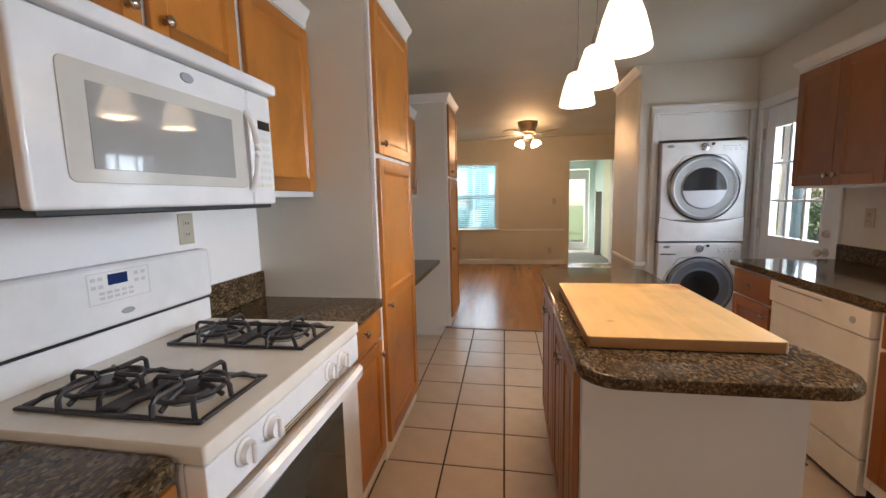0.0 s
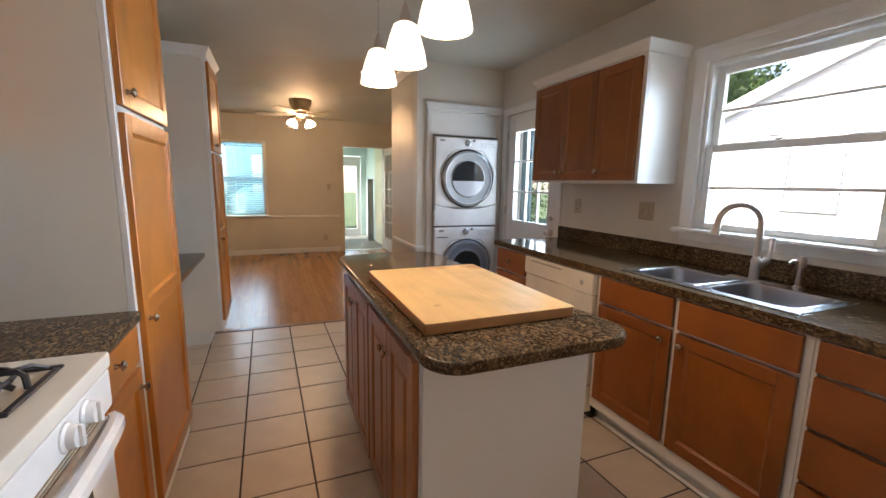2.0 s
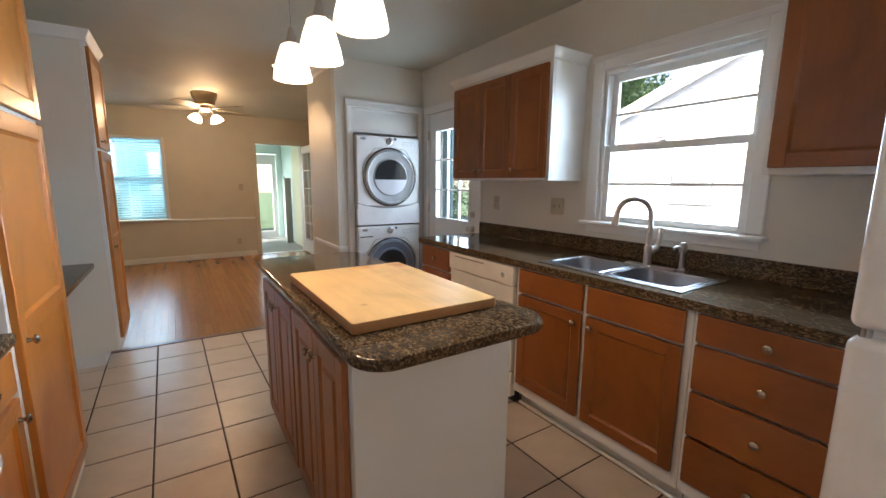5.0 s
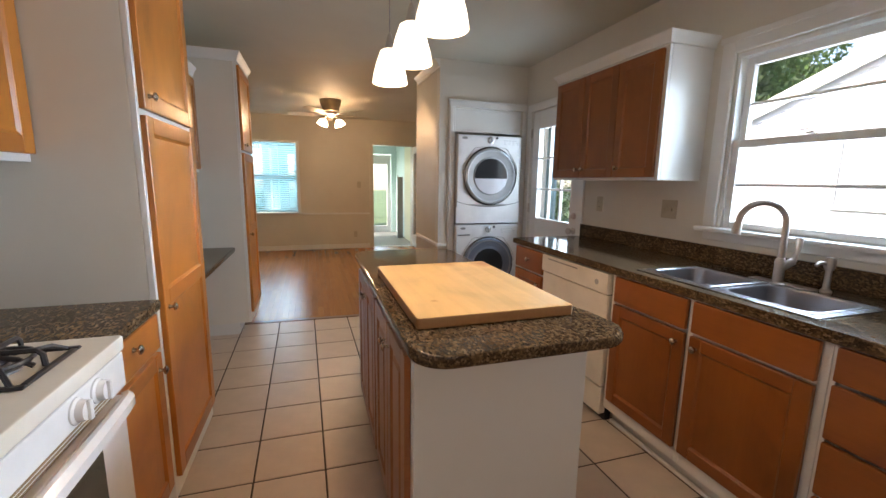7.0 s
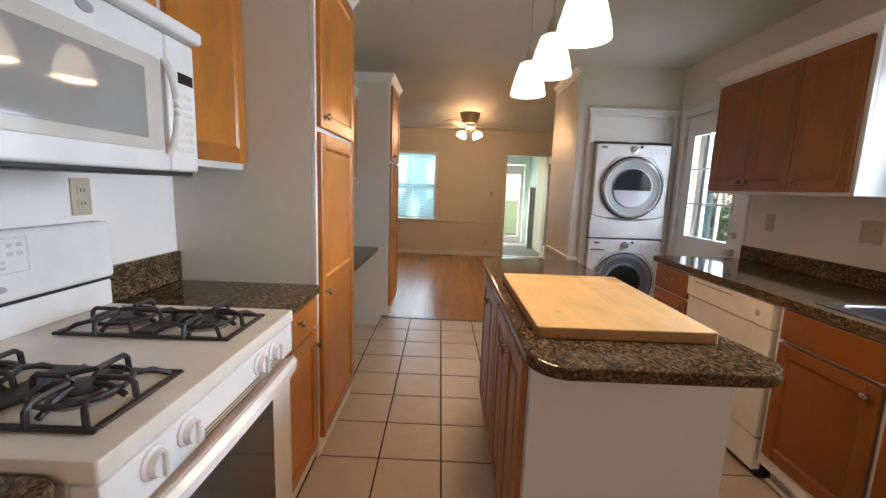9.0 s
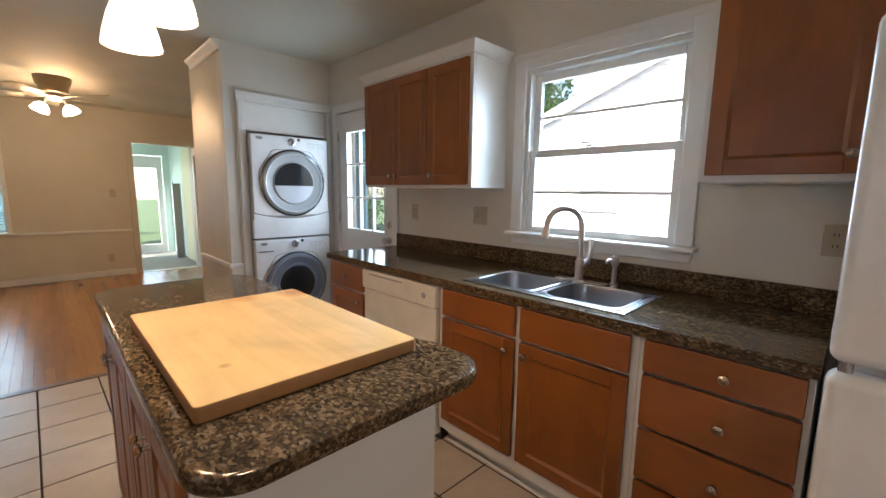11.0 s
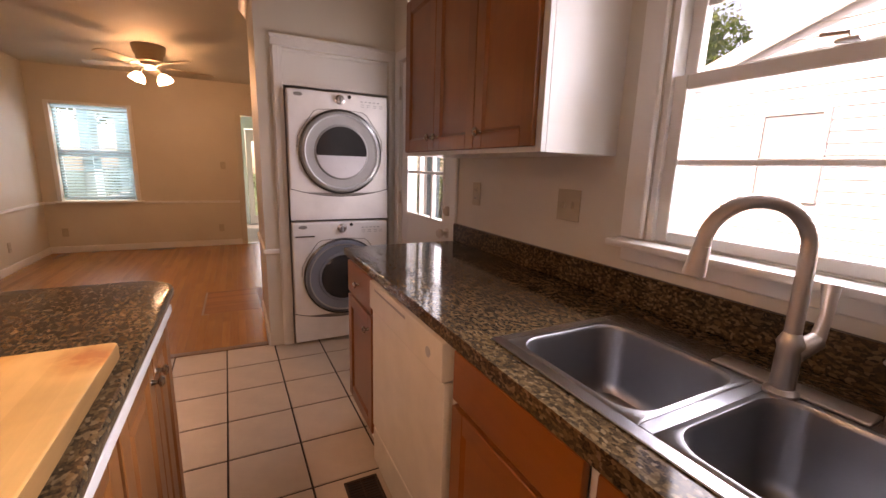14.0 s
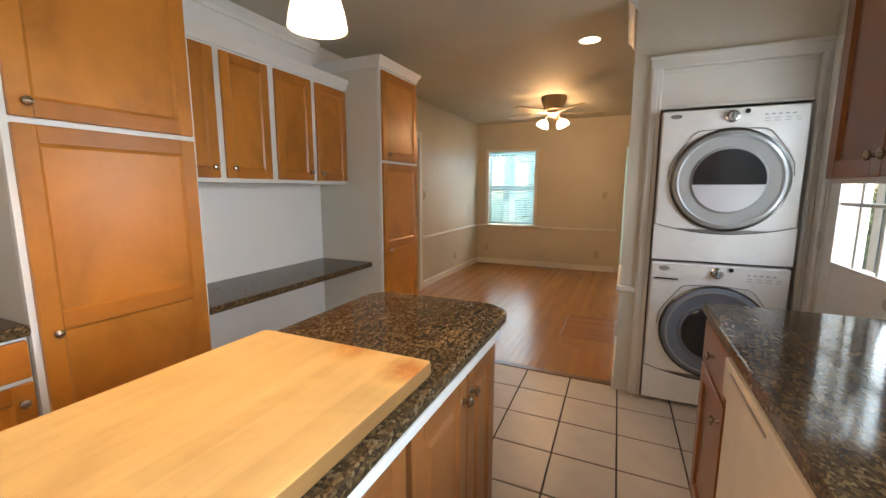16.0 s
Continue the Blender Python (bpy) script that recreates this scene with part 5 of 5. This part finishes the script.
for x, y, z in pts:
    hr.append([bm.verts.new(p) for p in ((x, y, z + 0.016), (x + 0.012, y, z + 0.006), (x + 0.012, y, z - 0.016), (x, y, z - 0.024), (x - 0.014, y, z - 0.016), (x - 0.016, y, z + 0.01))])
for a, b in zip(hr, hr[1:]):
    for i in range(6):
        bm.faces.new((a[i], a[(i + 1) % 6], b[(i + 1) % 6], b[i]))
bm.faces.new(hr[0])
bm.faces.new(list(reversed(hr[-1])))
part("handle", bm, ENAMEL, od)
for z in (0.795, 0.8035, 0.812):
    part("vent_slot", B(0.6482, 0.6495, 2.20, 2.60, z, z + 0.0045), BRASS, rn)
part("storage_drawer", B(0.602, 0.636, RY0 + 0.005, RY1 - 0.005, 0.07, 0.225, 0.006, 2), ENAMEL, rn)
for x in (0.08, 0.55):
    for y in (2.0, 2.64):
        part("foot", turn(bmesh.new(), (x, y, 0.0), [(0.018, 0.0), (0.018, 0.062)], 10), BLACK, rn)
for ya, yb in ((2.003, 2.225), (2.404, 2.615)):
    ym = (ya + yb) / 2
    part("burner_well", slab_round(bmesh.new(), 0.145, 0.585, ya + 0.006, yb - 0.006, 0.9302, 0.9322, (0.02,) * 4, 0.0005), CREAM, rn)
    gr = bmesh.new()
    for (a, b, c, d) in ((0.134, 0.596, ya - 0.003, ya + 0.013), (0.134, 0.596, yb - 0.013, yb + 0.003), (0.134, 0.15, ya + 0.013, yb - 0.013), (0.58, 0.596, ya + 0.013, yb - 0.013)):
        box(gr, a, b, c, d, 0.9305, 0.938, 0.003)
    box(gr, 0.338, 0.392, ya + 0.013, yb - 0.013, 0.9325, 0.944, 0.004)
    for bx in (0.25, 0.48):
        for dx, dy in ((1, 0), (-1, 0), (0, 1), (0, -1)):
            ex, ey = bx + dx * 0.098, ym + dy * 0.108
            tube(gr, [(ex, ey, 0.936), (ex - dx * 0.002, ey - dy * 0.002, 0.962), (ex - dx * 0.012, ey - dy * 0.012, 0.972), (bx + dx * 0.028, ym + dy * 0.03, 0.972), (bx + dx * 0.022, ym + dy * 0.024, 0.962), (bx + dx * 0.05, ym + dy * 0.055, 0.955), (ex - dx * 0.02, ey - dy * 0.02, 0.938)], 0.0058, 6)
        for dx, dy in ((1, 1), (1, -1), (-1, 1), (-1, -1)):
            ex, ey = bx + dx * 0.092, ym + dy * 0.10
            tube(gr, [(ex, ey, 0.934), (ex - dx * 0.02, ey - dy * 0.02, 0.952), (bx + dx * 0.05, ym + dy * 0.052, 0.954)], 0.0055, 6)
        n = 20
        tube(gr, [(bx + 0.072 * math.cos(2 * math.pi * i / n), ym + 0.078 * math.sin(2 * math.pi * i / n), 0.954) for i in range(n + 1)], 0.0055, 6)
    g = part("grate", gr, IRON, rn, "black cast-iron double grate")
    for bx in (0.25, 0.48):
        bb = part("burner", turn(bmesh.new(), (bx, ym, 0.932), [(0.055, 0.0), (0.055, 0.004), (0.036, 0.007), (0.034, 0.017), (0.0, 0.017)], 28), GREYMETAL, rn)
        part("cap", turn(bmesh.new(), (bx, ym, 0.949), [(0.035, 0.0), (0.037, 0.003), (0.034, 0.008), (0.0, 0.0095)], 28), IRON, bb)

mw = thing("microwave", (0.2, 2.27, 1.36), "white over-the-range microwave oven with a wide grey window", "microwave oven")
MY0, MY1 = 1.905, 2.636
part("case", B(0.002, 0.372, MY0 + 0.004, MY1 - 0.004, 1.366, 1.742, 0.004), GREYMETAL, mw)
part("underside", B(0.03, 0.39, MY0 + 0.012, MY1 - 0.012, 1.348, 1.3655, 0.003), BLACK, mw)
part("top_vent", B(0.34, 0.43, MY0, MY1, 1.713, 1.748, 0.009, 3), ENAMEL, mw)
md = part("door", B(0.373, 0.402, MY0, 2.515, 1.36, 1.711, 0.008, 3), ENAMEL, mw)
bm = slab_round(bmesh.new(), 0, 0.517, 0, 0.228, 0, 0.004, (0.015,) * 4, 0.0015)
bmesh.ops.transform(bm, verts=bm.verts, matrix=Matrix(((0, 0, 1, 0.4015), (1, 0, 0, 1.970), (0, 1, 0, 1.411), (0, 0, 0, 1))))
part("window_border", bm, plain("window_border_glass", (0.60, 0.57, 0.52), 0.12), md)
part("window", B(0.4055, 0.4068, 2.018, 2.430, 1.438, 1.604, 0.0005), GREYGLASS, md)
hp = []
for i in range(13):
    q = i / 12
    hp.append((0.402 + 0.032 * math.sin(math.pi * q) ** 0.6, 2.504, 1.405 + 0.235 * q))
part("handle", tube(bmesh.new(), hp, 0.010, 10), ENAMEL, md)
cpn = part("control_panel", B(0.373, 0.402, 2.518, MY1, 1.36, 1.711, 0.008, 3), ENAMEL, mw)
part("display", B(0.4018, 0.4035, 2.560, 2.622, 1.598, 1.626), DARKGLASS, cpn)
for i in range(4):
    for j in range(7):
        part("key", B(0.4018, 0.4030, 2.540 + i * 0.021, 2.555 + i * 0.021, 1.415 + j * 0.024, 1.427 + j * 0.024), CREAM, cpn)
bm = turn(bmesh.new(), (0, 0, 0), [(0.022, 0), (0.02, 0.003), (0.0, 0.003)], 20, "x")
bmesh.ops.scale(bm, verts=bm.verts, vec=(1, 1, 0.55))
bmesh.ops.translate(bm, verts=bm.verts, vec=(0.402, 2.28, 1.678))
part("badge", bm, SILVER, md)

upper("wall_cabinet", "honey-maple wall cabinet with one door between microwave and pantry", 0.001, 0.30, 2.64, 3.105, 1.385, 2.125, [(2.655, 3.098)], [2.70], ORANGE, 2.19, 0.03)
u = upper("wall_cabinet", "short honey-maple wall cabinet with two doors above the microwave", 0.001, 0.30, 1.90, 2.638, 1.752, 2.125, [(1.925, 2.255), (2.28, 2.615)], [2.215, 2.32], ORANGE, 2.19, 0.03)
upper("wall_cabinet", "honey-maple wall cabinet on the near side of the microwave", 0.001, 0.30, 1.30, 1.898, 1.385, 2.125, [(1.32, 1.88)], [1.40], ORANGE, 2.19, 0.03)
plate_x("outlet", 0.0, 1, 2.673, 1.275, 0.07, 0.115, "outlet", "almond outlet plate on the wall over the range", "outlet")


def tall(name, label, y0, y1, ks, ztop):
    u = thing(name, (0.3, (y0 + y1) / 2, 0), label, "cabinet", "tall pantry cabinets")
    part("box", B(-0.0 + 0.001, 0.578, y0, y1, 0.0995, ztop, 0.001), SIDE, u)
    bm = bmesh.new()
    for a, b in ((y0, y0 + 0.022), (y1 - 0.022, y1)):
        box(bm, 0.579, 0.598, a, b, 0.0995, ztop, 0.0015)
    for a, b in ((0.0995, 0.19), (1.552, 1.572), (ztop - 0.05, ztop)):
        box(bm, 0.579, 0.598, y0 + 0.022, y1 - 0.022, a, b, 0.001)
    part("face_frame", bm, CARCASS, u)
    part("toe_kick", B(0.001, 0.50, y0 + 0.001, y1 - 0.001, 0.0, 0.099), PANELGREY, u)
    a, b = y0 + 0.018, y1 - 0.018
    framed(u, "door", 0.598, 1, a, b, 0.185, 1.551, ORANGE, 0.06, mids=(0.90,), kn=(ks, 0.865))
    framed(u, "door", 0.598, 1, a, b, 1.572, ztop - 0.03, ORANGE, 0.06, kn=(ks, 1.618))
    prof = [(0, ztop - 0.01), (0.010, ztop - 0.006), (0.014, ztop + 0.016), (0.034, ztop + 0.050), (0.038, ztop + 0.064), (0, ztop + 0.064)]
    part("crown", crown(bmesh.new(), [(0.001, y0), (0.598, y0), (0.598, y1), (0.001, y1)], prof), CARCASS, u)
    part("top", B(0.001, 0.598, y0, y1, ztop + 0.001, ztop + 0.062), CARCASS, u)
    return u


tall("pantry_cabinet", "tall honey-maple pantry cabinet with grey-white sides beside the range", 3.108, 3.728, 3.165, 2.265)
tall("pantry_cabinet", "tall honey-maple pantry cabinet with grey-white sides beside the desk", 5.215, 5.80, 5.30, 2.265)

upper("wall_cabinet", "wide honey-maple wall cabinet with four doors over the desk", 0.001, 0.285, 3.735, 5.212, 1.385, 2.115, [(3.765, 4.07), (4.115, 4.435), (4.49, 4.81), (4.86, 5.19)], [4.03, 4.155, 4.775, 4.895], ORANGE, 2.18, 0.03)
dk = thing("desk_top", (0.25, 4.47, 0.73), "dark granite desk shelf between the pantry cabinets", "countertop", "granite countertops")
part("slab", slab_round(bmesh.new(), 0.001, 0.505, 3.73, 5.213, 0.728, 0.768, (0.004, 0.004, 0.004, 0.004), 0.008), GRANITE, dk)

# ---- lamps ----


def pendant(x, y):
    t = thing("pendant_lamp", (x, y, H), "pendant lamp with a frosted white cone shade on a thin cord", "pendant lamp", "pendant lamps over the island")
    part("canopy", turn(bmesh.new(), (x, y, H), [(0.0, -0.022), (0.04, -0.018), (0.055, -0.001), (0.0, -0.001)], 24), NICKEL, t)
    part("cord", tube(bmesh.new(), [(x, y, H - 0.02), (x, y, 2.03)], 0.0025, 6), GREYMETAL, t)
    part("socket_cap", turn(bmesh.new(), (x, y, 1.947), [(0.026, 0.0), (0.022, 0.02), (0.010, 0.065), (0.004, 0.078), (0.0, 0.08)], 18), NICKEL, t)
    bm = turn(bmesh.new(), (x, y, 1.80), [(0.084, 0.0), (0.077, 0.04), (0.062, 0.095), (0.045, 0.142), (0.032, 0.150), (0.029, 0.147), (0.041, 0.139), (0.058, 0.093), (0.073, 0.04), (0.080, 0.0), (0.084, 0.0)], 36)
    sh = part("shade", bm, SHADE, t)
    sh.visible_shadow = True
    bulb("pendant_bulb", (x, y, 1.845), 2.0, WARM, 0.02)
    part("bulb", turn(bmesh.new(), (x, y, 1.86), [(0.0, 0), (0.02, 0.006), (0.03, 0.03), (0.022, 0.06), (0.012, 0.09), (0.0, 0.09)], 20), LENS, t)


for x, y in ((1.537, 2.725), (1.535, 3.125), (1.515, 3.478)):
    pendant(x, y)

can = thing("recessed_light", (2.012, 6.0, H), "round recessed ceiling light with a white trim ring", "ceiling light")
part("trim_ring", turn(bmesh.new(), (2.012, 6.0, H - 0.0005), [(0.075, 0.0), (0.09, 0.0), (0.088, -0.004), (0.076, -0.005), (0.075, 0.0)], 36), TRIM, can)
part("lens", turn(bmesh.new(), (2.012, 6.0, H - 0.001), [(0.074, 0.0), (0.07, -0.004), (0.0, -0.004)], 32), LENS, can)
sp = bpy.data.lights.new("recessed_spot", "SPOT")
sp.energy, sp.color, sp.spot_size, sp.spot_blend, sp.shadow_soft_size = 9, WARM, radians(110), 0.6, 0.05
spo = new("recessed_spot", sp)
spo.location = (2.012, 6.0, H - 0.012)

FX, FY = 1.443, 7.883
fan = thing("ceiling_fan", (FX, FY, H), "flush-mounted brass ceiling fan with pale blades and two lit glass bells", "ceiling fan")
part("canopy", turn(bmesh.new(), (FX, FY, H), [(0.0, -0.175), (0.095, -0.170), (0.120, -0.158), (0.125, -0.10), (0.14, -0.085), (0.154, -0.03), (0.156, -0.001), (0.0, -0.001)], 36), plain("antique_brass", (0.33, 0.25, 0.16), 0.35, 0.3), fan)
part("motor", turn(bmesh.new(), (FX, FY, H - 0.175), [(0.0, -0.075), (0.045, -0.072), (0.062, -0.05), (0.085, -0.035), (0.085, -0.001), (0.0, -0.001)], 32), NICKEL, fan)
for i in range(5):
    a = radians(20 + 72 * i)
    turned = Matrix.Translation((FX, FY, H - 0.20)) @ Matrix.Rotation(a, 4, "Z") @ Matrix.Rotation(radians(12), 4, "X")
    bm = bmesh.new()
    outline = [(0.17, -0.045), (0.30, -0.056), (0.52, -0.066), (0.60, -0.055), (0.625, -0.02), (0.625, 0.02), (0.60, 0.055), (0.52, 0.066), (0.30, 0.056), (0.17, 0.045)]
    lo = [bm.verts.new((u, v, -0.004)) for u, v in outline]
    hi = [bm.verts.new((u, v, 0.004)) for u, v in outline]
    bm.faces.new(hi)
    bm.faces.new(list(reversed(lo)))
    for j in range(len(outline)):
        k = (j + 1) % len(outline)
        bm.faces.new((lo[j], lo[k], hi[k], hi[j]))
    bmesh.ops.transform(bm, verts=bm.verts, matrix=turned)
    bl_ = part("blade", bm, BLADE, fan)
    bm = box(bmesh.new(), 0.08, 0.24, -0.012, 0.012, -0.012, -0.0045, 0.003)
    box(bm, 0.19, 0.24, -0.035, 0.035, -0.012, -0.0045, 0.003)
    bmesh.ops.transform(bm, verts=bm.verts, matrix=turned)
    part("bracket", bm, NICKEL, bl_)
for a in (radians(-165), radians(-15)):
    dx, dy = math.cos(a), math.sin(a)
    part("lamp_arm", tube(bmesh.new(), [(FX + 0.03 * dx, FY + 0.03 * dy, H - 0.225), (FX + 0.075 * dx, FY + 0.075 * dy, H - 0.235), (FX + 0.10 * dx, FY + 0.10 * dy, H - 0.285)], 0.012, 8), NICKEL, fan)
    bm = turn(bmesh.new(), (0, 0, 0), [(0.02, 0.0), (0.04, -0.012), (0.066, -0.045), (0.078, -0.09), (0.072, -0.09), (0.058, -0.045), (0.0, -0.018)], 28)
    bmesh.ops.rotate(bm, verts=bm.verts, cent=(0, 0, 0), matrix=Matrix.Rotation(radians(-24), 3, Vector((-dy, dx, 0))))
    bmesh.ops.translate(bm, verts=bm.verts, vec=(FX + 0.098 * dx, FY + 0.098 * dy, H - 0.28))
    part("glass_bell", bm, BELL, fan)
    bm = turn(bmesh.new(), (FX + 0.125 * dx, FY + 0.125 * dy, H - 0.385), [(0.0, 0), (0.026, 0.012), (0.034, 0.03), (0.024, 0.055), (0.0, 0.075)], 16)
    part("bulb", bm, LENS, fan)
bulb("fan_bulb", (FX, FY - 0.02, H - 0.37), 7.5, WARM, 0.05)

# ---- dining room small things ----
plate_y("light_switch", 2.017, 9.64, 1.253, 0.07, 0.115, "switch", "almond switch plate beside the sunroom doorway", "light switch")
plate_y("outlet", 1.935, 9.64, 0.28, 0.07, 0.115, "outlet", "almond outlet low on the dining wall", "outlet")
plate_y("outlet", 0.027, 9.64, 0.285, 0.07, 0.115, "outlet", "almond outlet low under the dining window", "outlet")
plate_x("light_switch", -0.16, 1, 7.46, 1.271, 0.07, 0.115, "switch", "almond switch plate on the long dining wall", "light switch")
plate_x("outlet", -0.16, 1, 8.56, 0.285, 0.07, 0.115, "outlet", "almond outlet low on the long dining wall", "outlet")
rg = thing("floor_register", (1.14, 9.56, 0.0), "bronze floor grille below the dining wall", "floor register", "floor registers")
part("frame", B(0.95, 1.30, 9.50, 9.615, -0.001, 0.004, 0.001), BRONZE, rg)
gp = thing("leaning_panel", (3.1, 11.05, -0.01), "tall narrow grey panel leaning in the sunroom", "panel")
part("board", B(3.06, 3.18, 10.98, 11.02, -0.009, 1.43, 0.004), GREYMETAL, gp)
part("edge_strip", B(3.045, 3.059, 10.975, 11.025, -0.009, 1.47, 0.002), SILVER, gp)

# ---- floor pieces ----
T, TY, SKX, SKY = 0.3112, 0.312, -0.018, -0.012
tile_meshes = {}
fb = bpy.data.objects["floor_tile_bed"]
ORG[fb] = Vector((0, 0, 0))
G = 0.0042


def tile_piece(x0, y0, w, d):
    key = (round(w, 3), round(d, 3))
    if key not in tile_meshes:
        bm = box(bmesh.new(), 0, w, 0, d, -0.012, 0.0, 0.0022)
        for v in bm.verts:
            v.co.x, v.co.y = v.co.x + SKX * v.co.y, v.co.y + SKY * v.co.x
        tile_meshes[key] = mesh_of("tile", bm, TILE)
    ob = new("tile", tile_meshes[key])
    ob.location = (x0, y0, 0)
    ob.parent = fb


for i in range(-4, 8):
    for j in range(-13, 8):
        u, v = i * T, j * TY
        x0 = 1.158 + u + SKX * v
        y0 = 3.255 + v + SKY * (u + 0.16)
        w, d = T, TY
        if j == 6:
            d = 0.355
        if j == 7:
            continue
        if x0 < 0.003:
            w, x0 = w + x0 - 0.003, 0.003
        if x0 + w > RX - 0.01:
            w = RX - 0.01 - x0
        if w > 0.04 and y0 > -0.69:
            tile_piece(x0 + G, y0 + G, w - 2 * G, d - 2 * G)

wb = bpy.data.objects["floor_wood_bed"]
rnd = random.Random(4)
SW = 0.0572
plank_meshes = {}
x = -0.16
while x < RX - 0.01:
    w_ = min(SW, RX - x)
    y = 5.505 - rnd.uniform(0, 1.4)
    while y < 9.64:
        L = rnd.choice((1.0, 1.3, 1.6, 1.9, 2.2))
        a, b = max(y, 5.495 - 0.03 * max(x, 0)), min(y + L, 9.64)
        spans = [(a, b)]
        if x + w_ > 1.86 and x < 2.30 and b > 6.26 and a < 6.95:
            spans = [(a, 6.26), (6.95, b)]
        for a, b in spans:
            if b - a > 0.02 and not (x > 2.35 and b < 6.28):
                key = (round(w_, 3), round(b - a, 2))
                if key not in plank_meshes:
                    plank_meshes[key] = mesh_of("plank", box(bmesh.new(), 0.0004, w_ - 0.0004, 0.0004, b - a - 0.0004, -0.0115, 0.0, 0.0007), OAK)
                ob = new("plank", plank_meshes[key])
                ob.location = (x, a, 0)
                ob.parent = wb
        y += L
    x += SW
OAK2 = wood("oak_patch", (0.36, 0.15, 0.055), (0.24, 0.09, 0.03), 0.25, (0.06, 1, 1), 0.12, 26, 0.3)
pm = mesh_of("plank", box(bmesh.new(), 0, 0.45, 0.0004, 0.0568, -0.0115, 0.0, 0.0007), OAK2)
for i in range(12):
    ob = new("plank", pm)
    ob.location = (1.86, 6.262 + i * SW, 0)
    ob.parent = wb
